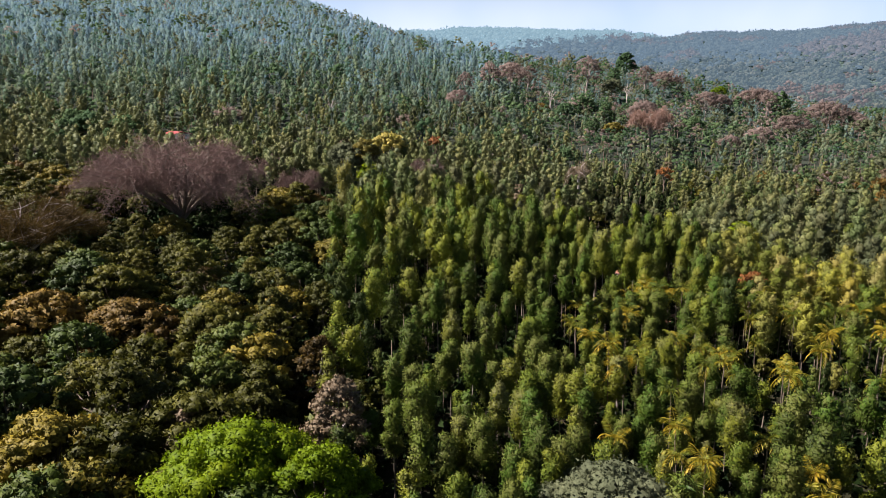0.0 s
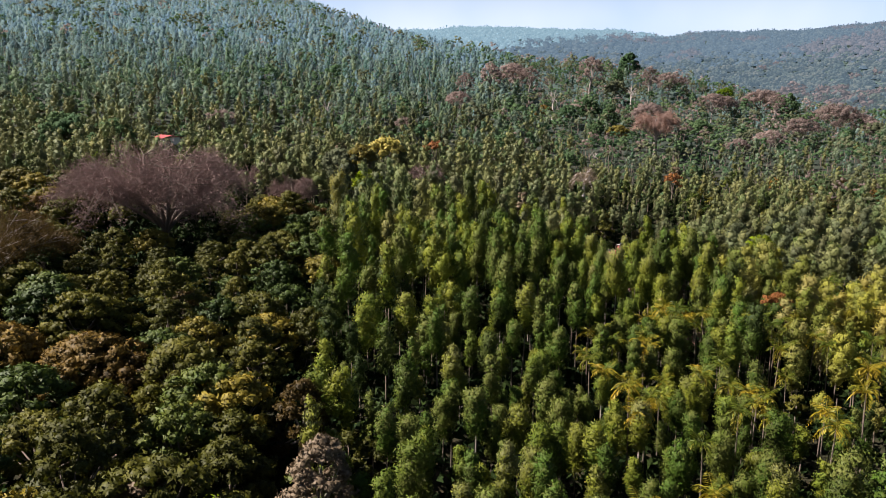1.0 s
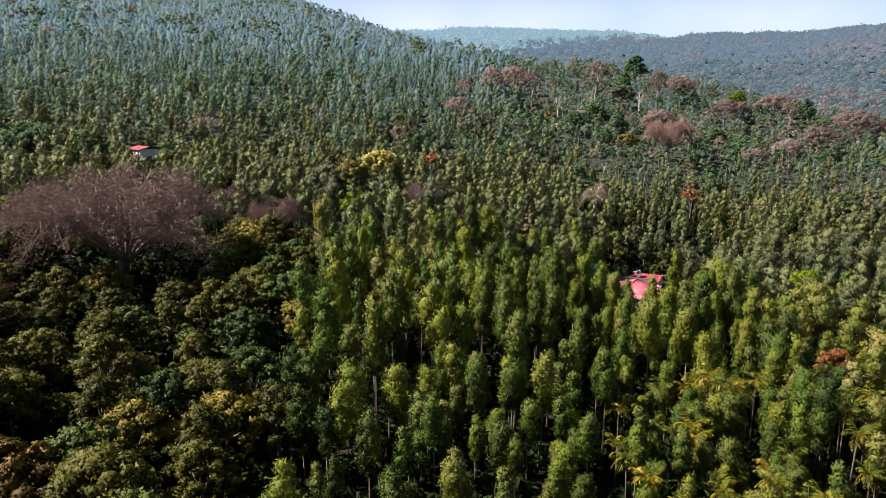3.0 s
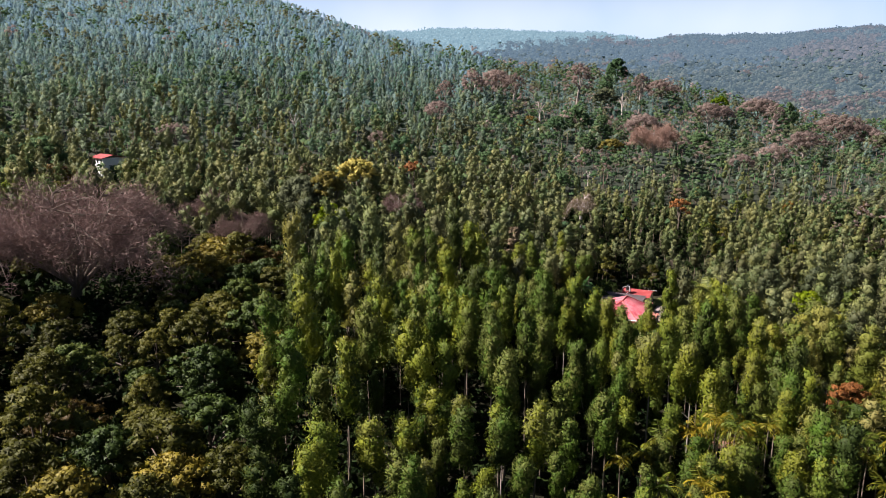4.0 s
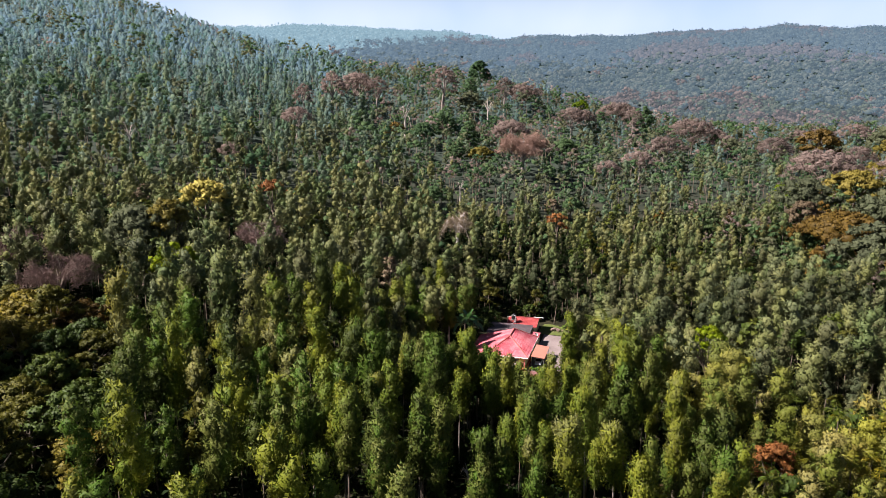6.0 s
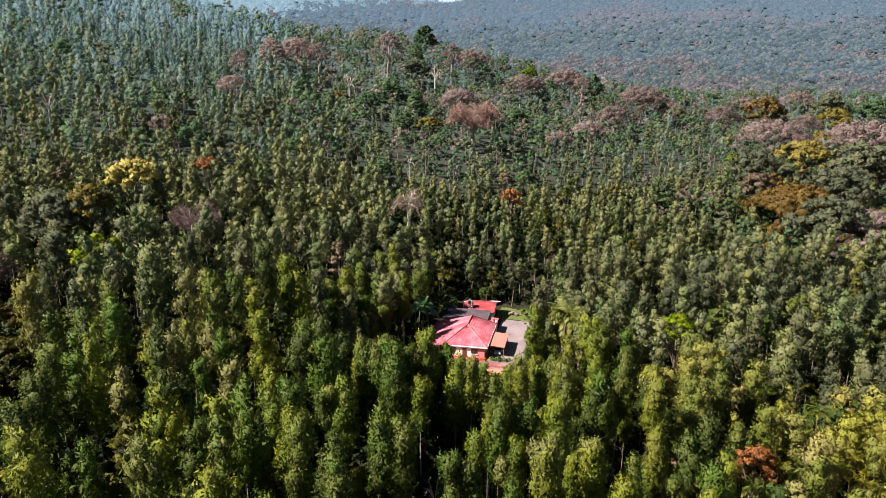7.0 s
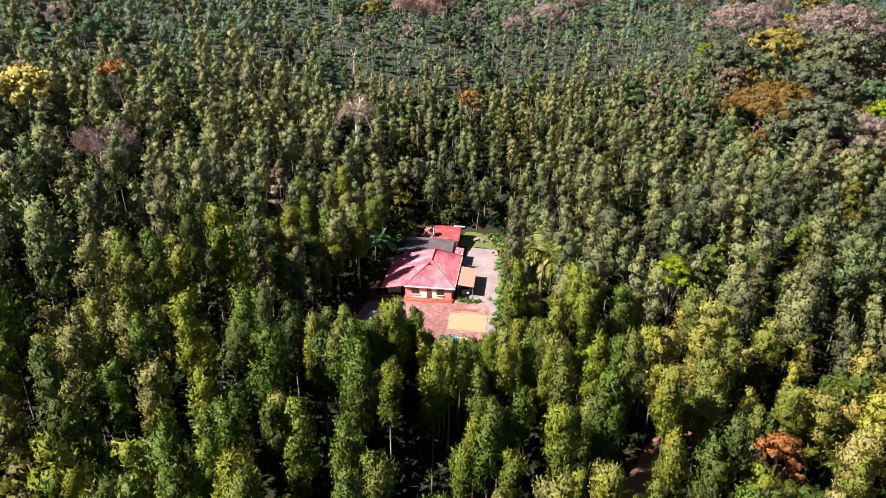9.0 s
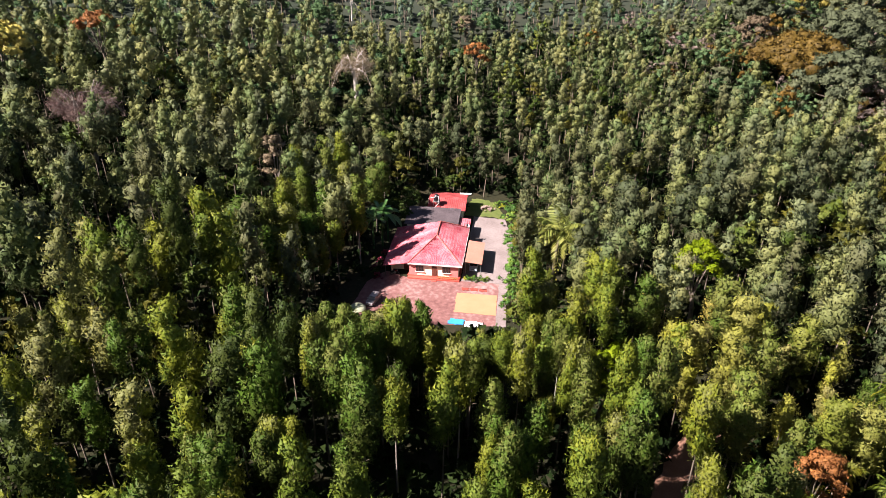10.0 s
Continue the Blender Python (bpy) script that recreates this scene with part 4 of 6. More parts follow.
# bushy oaks in the sun beside the drive
for n, (u, v, high) in enumerate(((-17.0, -7.0, 15.0), (-19.5, -10.0, 17.0), (-18.0, -14.5, 14.5), (-22.5, -12.0, 18.0), (-21.5, -17.5, 15.5), (-25.5, -15.0, 18.0))):
    p = at_house(u, v)
    bushy = stand_copy(OAKS[(n + 3) % 8], p.x, p.y, n * 83, high / OAK_HIGH[(n + 3) % 8])
    bushy.scale = (1.5, 1.5, bushy.scale.z)


def baked(name, protos, x, y, mat, label, size=(0.58, 1.22), drift=0.2, category="trees", low=True):
    """Many trees of one kind as one woodland: prototypes turned, scaled and set on the ground."""
    if not len(x):
        return
    z = ground_z(x, y)
    kind = rng.integers(len(protos), size=len(x))
    V, T, C, D, n = [], [], [], [], 0
    for k, (pv, pt, pc, pd) in enumerate(protos):
        sel = np.where(kind == k)[0]
        if not len(sel):
            continue
        a, s = rng.uniform(0, 6.283, len(sel)), rng.uniform(*size, len(sel))
        if low:
            u, w = to_house(x[sel], y[sel])
            up = growth(x[sel], y[sel])
            s = np.minimum(s * up, height_cap(x[sel], y[sel]) / 17.5)
        wide = s / np.maximum(up, 1.0) ** 0.9 if low else s
        c, si = (np.cos(a) * wide)[:, None], (np.sin(a) * wide)[:, None]
        v = np.stack([pv[None, :, 0] * c - pv[None, :, 1] * si, pv[None, :, 0] * si + pv[None, :, 1] * c, pv[None, :, 2] * (s * rng.uniform(0.88, 1.14, len(sel)))[:, None]], -1)
        v += np.stack([x[sel], y[sel], z[sel]], -1)[:, None]
        c, si = np.cos(a)[:, None], np.sin(a)[:, None]
        D.append(np.stack([pd[None, :, 0] * c - pd[None, :, 1] * si, pd[None, :, 0] * si + pd[None, :, 1] * c, np.broadcast_to(pd[None, :, 2], (len(sel), len(pd)))], -1).reshape(-1, 3))
        slow = np.array([noise.noise((p / 40, q / 40, 9.1)) for p, q in zip(x[sel], y[sel])])
        t = pc[None] + (rng.uniform(-0.25, 0.50, len(sel)) + slow * drift)[:, None]
        V.append(v.reshape(-1, 3))
        T.append((pt[None] + (np.arange(len(sel)) * len(pv))[:, None, None]).reshape(-1, 3) + n)
        C.append(t.ravel())
        n += v.shape[0] * v.shape[1]
    ob = new(name, mesh_of(name, np.concatenate(V), np.concatenate(T), mat, np.concatenate(C), True, np.concatenate(D)))
    tagged(ob, label, category, "", "stuff")
    return ob


def oak_protos(count, lobes, per, L, W, seed, H=(13.0, 18.0), R=(1.25, 1.95), body=0.95, sides=5, tight=True, low=(0.22, 0.44), even=0.0):
    out = []
    for k in range(count):
        g = np.random.default_rng(seed + k)
        out.append(oak_crown(g, g.uniform(*H), g.uniform(*R), lobes + (int(g.integers(0, 3)) if lobes > 3 else 0), per, L, W, False, body, low, sides, tight, even).full())
    return out


def blob_protos(count, seed):
    out = []
    for k in range(count):
        g = np.random.default_rng(seed + k)
        s = Soup()
        h, r = g.uniform(11, 16), g.uniform(4.5, 7)
        s.hull([(h * 0.2, r * 1.5), (h * 0.55, r * 1.15)], 5, g, 0.2, 0.2)
        P = g.normal(size=(12, 3)) * [r * 0.7, r * 0.7, h * 0.13] + [0, 0, h * 0.72]
        s.leaves(P, g.normal(size=P.shape), 4.2, 3.4, g.normal(0.35, 0.1, 12), g, False, 0.1, g.normal(size=P.shape) * 0.5 + [-0.2, -0.5, 0.8])
        out.append(s.full())
    return out


def dome_protos(count, clumps, per, L, W, seed, H=(13, 18), R=(4.2, 6.5), kite=False, core=True, even=0.0):
    out = []
    for k in range(count):
        g = np.random.default_rng(seed + k)
        h = g.uniform(*H)
        out.append(dome_crown(g, h, g.uniform(*R), h * 0.4, clumps, per, L, W, kite, 0.25, core, even)[0].full())
    return out


rx, ry = ox[rest], oy[rest]
pd = path_distance(rx, ry)
other = rng.random(rx.size) < 0.15
a, b = (pd < 95) & ~other, (pd >= 95) & (pd < 165) & ~other
c = pd >= 165
close = oak_protos(12, 10, 78, 0.50, 0.25, 200, (12.5, 17.0), (1.3, 2.0), body=0.80, low=(0.38, 0.58))
yellowing = a & (rx + 6 * rng.normal(size=rx.size) > 62) & (ry > 112) & (ry < 182) & (rng.random(rx.size) < 0.8)
baked("oak_wood_close", close, rx[a & ~yellowing], ry[a & ~yellowing], LEAF_OAK, "close ranks of slender silver oaks")
baked("oak_wood_yellowing", close, rx[yellowing], ry[yellowing], LEAF_OAK_OLIVE, "silver oaks with yellowing olive leaves")
baked("oak_wood_middle", oak_protos(12, 7, 46, 0.58, 0.34, 300, R=(1.3, 2.0), body=0.8, low=(0.38, 0.60)), rx[b], ry[b], LEAF_OAK_MID, "ranks of slender silver oaks further in")
baked("oak_wood_upper", oak_protos(12, 6, 28, 0.72, 0.40, 400, body=0.82, low=(0.28, 0.5)), rx[c & ~other], ry[c & ~other], LEAF_OAK_MID, "ranks of silver oaks at the foot of the hill")
og = other & (rng.random(rx.size) < 0.6)
baked("shade_trees", dome_protos(6, 16, 22, 0.95, 0.7, 1300, (8, 13), (2.3, 3.8)), rx[og], ry[og], LEAF_GREEN, "round deep green shade trees among the oaks", (0.7, 1.15))
og = other & ~og
baked("dusty_shade_trees", dome_protos(6, 16, 22, 0.95, 0.7, 1350, (9, 14), (2.2, 3.5)), rx[og], ry[og], LEAF_OLIVE, "dusty olive shade trees among the oaks", (0.7, 1.15))

# stems of the baked ranks
st = Soup()
for x, y, z in zip(rx[~c], ry[~c], ground_z(rx[~c], ry[~c])):
    h, l0, l1 = min(rng.uniform(6.0, 9.0) * float(growth(x, y)), 0.5 * float(height_cap(x, y))), rng.normal(0, 0.25), rng.normal(0, 0.25)
    st.tube([[x, y, z - 0.3], [x + l0, y + l1, z + h]], [0.15, 0.08], 3)
tagged(new("oak_stems", st.mesh("oak_stems", BARK)), "slim grey stems of the silver oaks", "trees", "", "stuff")

# coffee bushes added under the oaks, leaves near black so gaps read as shade
def bush_protos(count, seed):
    out = []
    for k in range(count):
        g = np.random.default_rng(seed + k)
        out.append(dome_crown(g, g.uniform(2.0, 3.0), g.uniform(1.3, 1.9), 1.7, 7, 5, 0.85, 0.6, False, 0.25, False)[0].full())
    return out


bx, by = lattice(3.3, -120, 235, 50, 335, 0.3, 40)
keep = in_wood(bx, by) & ~in_yard(bx, by, 2.6) & (track_gap(bx, by) > 3.2)
baked("coffee_bushes", bush_protos(6, 1200), bx[keep], by[keep], LEAF_COFFEE, "coffee bushes under the shade trees, leaves darkened as in shade", (1.0, 1.75), 0.16, "bushes", False)

# the hillside
hx, hy = lattice(6.8, -480, 620, 236, 800, 0.42, 31)
gx, gy = lattice(10.0, -700, 200, 800, 1700, 0.42, 31)
hx, hy = np.concatenate([hx, gx]), np.concatenate([hy, gy])
yr = ridge_y(hx)
keep = in_wood(hx, hy) & (hy < yr + 14) & ~((hx < 300) & (hx > -190) & (hy < 330)) & ~taken(hx, hy)
hx, hy = hx[keep], hy[keep]
spur = smooth((hx - 10 - 0.02 * hy) / 60) * smooth((hy - 345) / 50)
spur = np.maximum(spur, smooth((hx - 185) / 30))
patch = np.array([noise.noise((p / 45, q / 45, 1.7)) for p, q in zip(hx, hy)])
mix = rng.random(hx.size)
round_ = mix < 0.55 * spur + 0.05 + 0.20 * (patch > 0.3)
dry = round_ & (rng.random(hx.size) < 0.06 + 0.10 * spur)
thin = round_ & (rng.random(hx.size) < 0.40)
oak = ~round_ & ((spur < 0.5) | (rng.random(hx.size) < 0.8))
back = np.hypot(hx, hy - 60) + 42 * rng.normal(size=hx.size)
# each band up the hill takes a hazier leaf colour than the last
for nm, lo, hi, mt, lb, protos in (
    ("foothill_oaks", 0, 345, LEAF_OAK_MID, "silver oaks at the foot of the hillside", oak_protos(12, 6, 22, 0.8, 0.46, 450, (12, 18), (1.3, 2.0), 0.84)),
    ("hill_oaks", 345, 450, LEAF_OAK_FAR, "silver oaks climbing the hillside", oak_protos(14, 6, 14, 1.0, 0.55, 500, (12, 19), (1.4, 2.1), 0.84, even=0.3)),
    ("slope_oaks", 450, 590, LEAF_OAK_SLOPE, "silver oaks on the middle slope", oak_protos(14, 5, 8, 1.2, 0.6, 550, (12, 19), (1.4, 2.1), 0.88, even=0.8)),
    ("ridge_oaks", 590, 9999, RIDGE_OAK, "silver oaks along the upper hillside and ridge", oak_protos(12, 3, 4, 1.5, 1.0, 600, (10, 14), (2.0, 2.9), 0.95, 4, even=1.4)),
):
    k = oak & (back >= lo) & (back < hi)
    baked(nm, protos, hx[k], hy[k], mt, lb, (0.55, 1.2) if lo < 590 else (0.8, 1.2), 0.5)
for nm, mt, lb, sd, sel in (("hill_broad_trees", HILL_GREEN, "round-crowned dark green trees among the oaks", 700, round_ & ~dry & ~thin),
                            ("hill_olive_trees", HILL_OLIVE, "round-crowned olive trees among the oaks", 900, thin & ~dry)):
    baked(nm, dome_protos(8, 8, 13, 1.25, 0.85, sd, (11, 18), (3.0, 5.6), even=0.2), hx[sel], hy[sel], mt, lb, (0.6, 1.3))
d0 = dry & ~thin
baked("hill_dry_trees", dome_protos(6, 8, 18, 1.2, 0.30, 800, (12, 18), (3.4, 5.6)), hx[d0], hy[d0], TWIG_HAZE, "leafless rosy crowns among the hillside trees", (0.8, 1.4))
# low growth in hazed leaf colours, added to lift the dark gaps between them
ux, uy = lattice(9.6, -420, 560, 300, 820, 0.4, 12)
keep = in_wood(ux, uy) & (uy < ridge_y(ux)) & ~taken(ux, uy, 0.5) & ~((ux < 150) & (ux > -190) & (uy < 330)) & ~((ux < 300) & (uy < 225))
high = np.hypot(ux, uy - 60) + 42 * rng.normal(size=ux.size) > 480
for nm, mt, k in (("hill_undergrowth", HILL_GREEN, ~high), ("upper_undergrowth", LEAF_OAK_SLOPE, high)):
    baked(nm, dome_protos(6, 3, 8, 1.3, 0.9, 1400, (5, 9), (2.6, 4.0), even=0.8), ux[k], uy[k], mt, "low hazed growth added between the hillside trees", (0.7, 1.2), 0.3, "bushes")

# the trees right of the plantation
qx, qy = lattice(7.4, 145, 420, 222, 330, 0.22, 17)
keep = in_wood(qx, qy) & ~taken(qx, qy, 0.7) & (qx > 150 + 8 * rng.normal(size=qx.size))
qx, qy = qx[keep], qy[keep]
w = rng.random(qx.size)
for nm, lo, hi, mt, lb in (("edge_green_trees", 0, 0.4, HILL_GREEN, "round dark green trees"), ("edge_olive_trees", 0.4, 0.68, HILL_OLIVE, "round olive-green trees"),
                           ("edge_dry_trees", 0.68, 0.90, TWIG_HAZE, "leafless rosy trees"), ("edge_rust_trees", 0.90, 1.0, LEAF_RUST, "trees with rust-brown leaves")):
    k = (w >= lo) & (w < hi)
    baked(nm, dome_protos(5, 14, 14, 1.2, 0.85 if "dry" not in nm else 0.22, 950 + int(lo * 100), (11, 16), (3.2, 5.0), False), qx[k], qy[k], mt, lb + " at the plantation edge", (0.75, 1.2))

# wooded hills across the valley
# these leaves glow faintly blue in place of air haze
wx, wy = lattice(11.5, -300, 1900, 600, 2150, 0.42, 5)
r_, b_ = np.hypot(wx, wy), np.arctan2(wx, wy)
keep = (wy > ridge_y(wx) + 40) & (r_ < 1960) & (b_ < 1.0) & (b_ > -0.12)
wx, wy = wx[keep], wy[keep]
out = np.hypot(wx, wy) + 45 * rng.normal(size=wx.size)
vale, blue = out < 1060, (out >= 1060) & (out < 1340)
nx, ny, vx, vy, wx, wy = wx[blue], wy[blue], wx[vale], wy[vale], wx[out >= 1340], wy[out >= 1340]
bare = np.array([noise.noise((p / 70, q / 70, 8.1)) for p, q in zip(nx, ny)]) + rng.normal(0, 0.15, nx.size) > np.clip((np.hypot(nx, ny) - 1060) / 300, 0.05, 0.6)
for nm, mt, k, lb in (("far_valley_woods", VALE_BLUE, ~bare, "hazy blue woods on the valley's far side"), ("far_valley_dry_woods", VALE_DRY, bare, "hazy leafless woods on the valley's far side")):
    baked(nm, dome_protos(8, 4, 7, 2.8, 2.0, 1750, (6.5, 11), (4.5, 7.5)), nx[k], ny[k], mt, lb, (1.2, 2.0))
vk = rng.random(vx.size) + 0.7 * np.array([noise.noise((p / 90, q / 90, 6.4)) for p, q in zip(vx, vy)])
for nm, lo, hi, mt, lb in (("valley_green_woods", -9, 0.45, VALE_GREEN, "hazy blue-green woods down in the valley"), ("valley_olive_woods", 0.45, 0.55, VALE_GREEN, "hazed grey-olive woods down in the valley"), ("valley_dry_woods", 0.55, 9, VALE_DRY, "hazed rosy leafless woods down in the valley")):
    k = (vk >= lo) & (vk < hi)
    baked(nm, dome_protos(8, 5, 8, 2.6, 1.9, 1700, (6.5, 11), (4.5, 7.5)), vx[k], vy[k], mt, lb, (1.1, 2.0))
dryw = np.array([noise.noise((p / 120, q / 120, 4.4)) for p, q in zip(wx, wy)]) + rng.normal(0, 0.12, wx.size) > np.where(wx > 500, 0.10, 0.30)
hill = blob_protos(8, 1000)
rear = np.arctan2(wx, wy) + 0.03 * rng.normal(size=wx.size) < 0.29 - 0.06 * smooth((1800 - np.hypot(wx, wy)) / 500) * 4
baked("farthest_woods", hill, wx[rear], wy[rear], LEAF_HILL_FAR, "woods on the farthest ridge, glowing pale blue as haze", (0.8, 1.35))
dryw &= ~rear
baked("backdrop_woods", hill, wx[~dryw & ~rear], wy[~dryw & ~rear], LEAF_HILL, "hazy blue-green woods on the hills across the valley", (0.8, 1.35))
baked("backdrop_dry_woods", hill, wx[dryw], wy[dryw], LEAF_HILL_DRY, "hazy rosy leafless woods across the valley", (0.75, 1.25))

# the wood goes on behind and to the sides
zx, zy = lattice(6.6, -230, 270, -120, 320, 0.25, 24)
keep = ~in_wood(zx, zy) & (np.hypot(zx - 20, zy - 90) < 205)
zx, zy = zx[keep], zy[keep]
baked("oak_wood_around", oak_protos(6, 3, 6, 1.5, 1.0, 1500, sides=4), zx, zy, LEAF_OAK, "silver oak plantation behind and to the sides")
bx, by = lattice(5.0, -230, 270, -120, 320, 0.3, 40)
keep = ~in_wood(bx, by, 10) & (np.hypot(bx - 20, by - 90) < 205)
baked("bushes_around", bush_protos(4, 1260), bx[keep], by[keep], LEAF_COFFEE, "dark coffee bushes under the outer shade trees", (1.2, 2.2), 0.16, "bushes", False)


def stems(name, x, y, label, high=(5.0, 8.0), r=0.16):
    s = Soup()
    for a, b, z, h in zip(x, y, ground_z(x, y), rng.uniform(*high, len(x))):
        s.tube([[a, b, z - 0.4], [a, b, z + h]], [r, r * 0.6], 3)
    tagged(new(name, s.mesh(name, BARK)), label, "trees", "", "stuff")


stems("outer_stems", np.concatenate([zx, rx[c]]), np.concatenate([zy, ry[c]]), "slim grey stems of the outer silver oaks")
stems("hill_stems", hx, hy, "grey stems of the hillside trees", (5.0, 9.0), 0.2)

# ---------------------------------------------------------------- the estate house and its yard
TILE = noisy_material("weathered_red_tile", [(0.22, (0.25, 0.022, 0.036)), (0.42, (0.37, 0.055, 0.075)), (0.56, (0.44, 0.14, 0.16)), (0.78, (0.54, 0.32, 0.34))], 0.5, 0.75, 0.3, 0.3, 9)
TILE_OLD = noisy_material("mossy_red_tile", [(0.25, (0.13, 0.02, 0.02)), (0.5, (0.28, 0.04, 0.04)), (0.8, (0.40, 0.14, 0.13))], 0.7, 0.8, 0.3, 0.3, 7)
CAP = noisy_material("ridge_tile", [(0.3, (0.30, 0.06, 0.05)), (0.7, (0.45, 0.15, 0.13))], 1.2, 0.8, 0.2, 0.2)
SHEET = noisy_material("grey_roof_sheet", [(0.3, (0.040, 0.030, 0.033)), (0.55, (0.085, 0.066, 0.070)), (0.8, (0.14, 0.115, 0.12))], 0.5, 0.75, 0.25, 0.3, 8)
AWNING = noisy_material("tan_awning_sheet", [(0.3, (0.35, 0.135, 0.095)), (0.7, (0.43, 0.185, 0.135))], 0.4, 0.6, 0.3, 0.1, 9)
PINK = noisy_material("pink_painted_wall", [(0.3, (0.50, 0.16, 0.15)), (0.7, (0.62, 0.25, 0.22))], 0.8, 0.85, 0.2, 0.3, 9)
CREAM = noisy_material("cream_painted_wall", [(0.3, (0.66, 0.60, 0.44)), (0.7, (0.82, 0.76, 0.60))], 0.8, 0.85, 0.2, 0.2, 9)
WHITE = noisy_material("white_paint", [(0.3, (0.68, 0.66, 0.62)), (0.7, (0.82, 0.80, 0.77))], 0.9, 0.6, 0.3, 0.1, 9)
REDOX = noisy_material("red_oxide_floor", [(0.3, (0.42, 0.05, 0.035)), (0.7, (0.58, 0.10, 0.07))], 1.0, 0.6, 0.4, 0.1, 9)
DOORWOOD = noisy_material("dark_door_wood", [(0.3, (0.09, 0.03, 0.02)), (0.7, (0.17, 0.06, 0.04))], 3, 0.5, 0.4, 0.1, 9)
PAVING = noisy_material("red_stained_paving", [(0.27, (0.070, 0.032, 0.029)), (0.42, (0.130, 0.058, 0.053)), (0.54, (0.185, 0.088, 0.080)), (0.63, (0.235, 0.150, 0.138)), (0.75, (0.32, 0.255, 0.24))], 0.10, 0.9, 0.2, 0.3, 12)
CONCRETE = noisy_material("pale_yard_concrete", [(0.22, (0.10, 0.078, 0.072)), (0.45, (0.175, 0.138, 0.130)), (0.6, (0.22, 0.178, 0.168)), (0.8, (0.30, 0.25, 0.235))], 0.22, 0.9, 0.2, 0.3, 12)
GRAIN = noisy_material("drying_coffee_beans", [(0.3, (0.36, 0.165, 0.090)), (0.7, (0.44, 0.208, 0.118))], 0.5, 0.9, 0.1, 0.4, 30)
BERRY = noisy_material("drying_dark_red_berries", [(0.3, (0.17, 0.03, 0.025)), (0.7, (0.30, 0.07, 0.05))], 1.5, 0.9, 0.2, 0.4, 12)
BLUE = noisy_material("blue_tarpaulin", [(0.3, (0.02, 0.18, 0.42)), (0.7, (0.05, 0.30, 0.60))], 1.2, 0.5, 0.4, 0.3, 6)
GRASS = noisy_material("yard_grass", [(0.25, (0.045, 0.070, 0.018)), (0.5, (0.085, 0.105, 0.028)), (0.8, (0.17, 0.14, 0.07))], 0.5, 0.95, 0.1, 0.5, 10)
RUBBLE = noisy_material("pink_rubble", [(0.3, (0.165, 0.105, 0.086)), (0.7, (0.286, 0.210, 0.182))], 2, 0.95, 0.1, 0.3, 6)
BLACKP, _, _, _b = material("black_plastic", 0.4, 0.5)
_b.inputs["Base Color"].default_value = (0.012, 0.012, 0.014, 1)
GLASS, _, _, _b = material("dark_window_glass", 0.08, 0.6)
_b.inputs["Base Color"].default_value = (0.015, 0.018, 0.02, 1)
STEEL, _, _, _b = material("dull_steel", 0.45, 0.5)
_b.inputs["Base Color"].default_value, _b.inputs["Metallic"].default_value = (0.35, 0.34, 0.33, 1), 0.7
SILVER, _, _, _b = material("silver_car_paint", 0.28, 0.5)
_b.inputs["Base Color"].default_value, _b.inputs["Metallic"].default_value = (0.30, 0.26, 0.255, 1), 0.45
PALECAR, _, _, _b = material("pale_blue_car_paint", 0.28, 0.5)
_b.inputs["Base Color"].default_value = (0.55, 0.62, 0.68, 1)
PVC, _, _, _b = material("white_pipe", 0.4, 0.5)
_b.inputs["Base Color"].default_value = (0.75, 0.73, 0.72, 1)
LAMP, _, _, _b = material("headlight_glass", 0.1, 0.6)
_b.inputs["Base Color"].default_value = (0.7, 0.72, 0.72, 1)
TENT = noisy_material("pale_green_canvas", [(0.3, (0.24, 0.26, 0.16)), (0.7, (0.38, 0.39, 0.27))], 1.2, 0.8, 0.2, 0.2, 6)
CLAY = noisy_material("terracotta_pot", [(0.3, (0.36, 0.12, 0.07)), (0.7, (0.50, 0.20, 0.12))], 3, 0.85, 0.2)
LEAF_SHRUB = leaf_material("shrub_leaf", [(0.0, (0.03, 0.075, 0.014)), (0.5, (0.07, 0.14, 0.02)), (1.0, (0.20, 0.25, 0.04))])
LEAF_PURPLE = leaf_material("magenta_shrub_leaf", [(0.0, (0.09, 0.012, 0.03)), (0.5, (0.22, 0.03, 0.06)), (1.0, (0.34, 0.07, 0.10))])
LEAF_GOLD = leaf_material("golden_shrub_leaf", [(0.0, (0.20, 0.22, 0.02)), (1.0, (0.50, 0.48, 0.05))])


def part(name, bm, mat, parent, label=""):
    me = bpy.data.meshes.new(name)
    bm.to_mesh(me)
    bm.free()
    me.materials.append(mat)
    return piece(name, me, parent, label)


def box(u0, u1, v0, v1, z0, z1, bevel=0.0):
    bm = bmesh.new()
    bmesh.ops.create_cube(bm, size=1)
    bmesh.ops.scale(bm, vec=(u1 - u0, v1 - v0, z1 - z0), verts=bm.verts)
    bmesh.ops.translate(bm, vec=((u0 + u1) / 2, (v0 + v1) / 2, (z0 + z1) / 2), verts=bm.verts)
    if bevel:
        bmesh.ops.bevel(bm, geom=bm.edges[:], offset=bevel, segments=2, affect="EDGES")
    return bm


def rod(p, q, r, sides=8, r2=None):
    p, q = Vector(p), Vector(q)
    bm = bmesh.new()
    bmesh.ops.create_cone(bm, cap_ends=True, segments=sides, radius1=r, radius2=r if r2 is None else r2, depth=(q - p).length)
    bmesh.ops.transform(bm, matrix=Matrix.Translation((p + q) / 2) @ (q - p).to_track_quat("Z", "Y").to_matrix().to_4x4(), verts=bm.verts)
    return bm


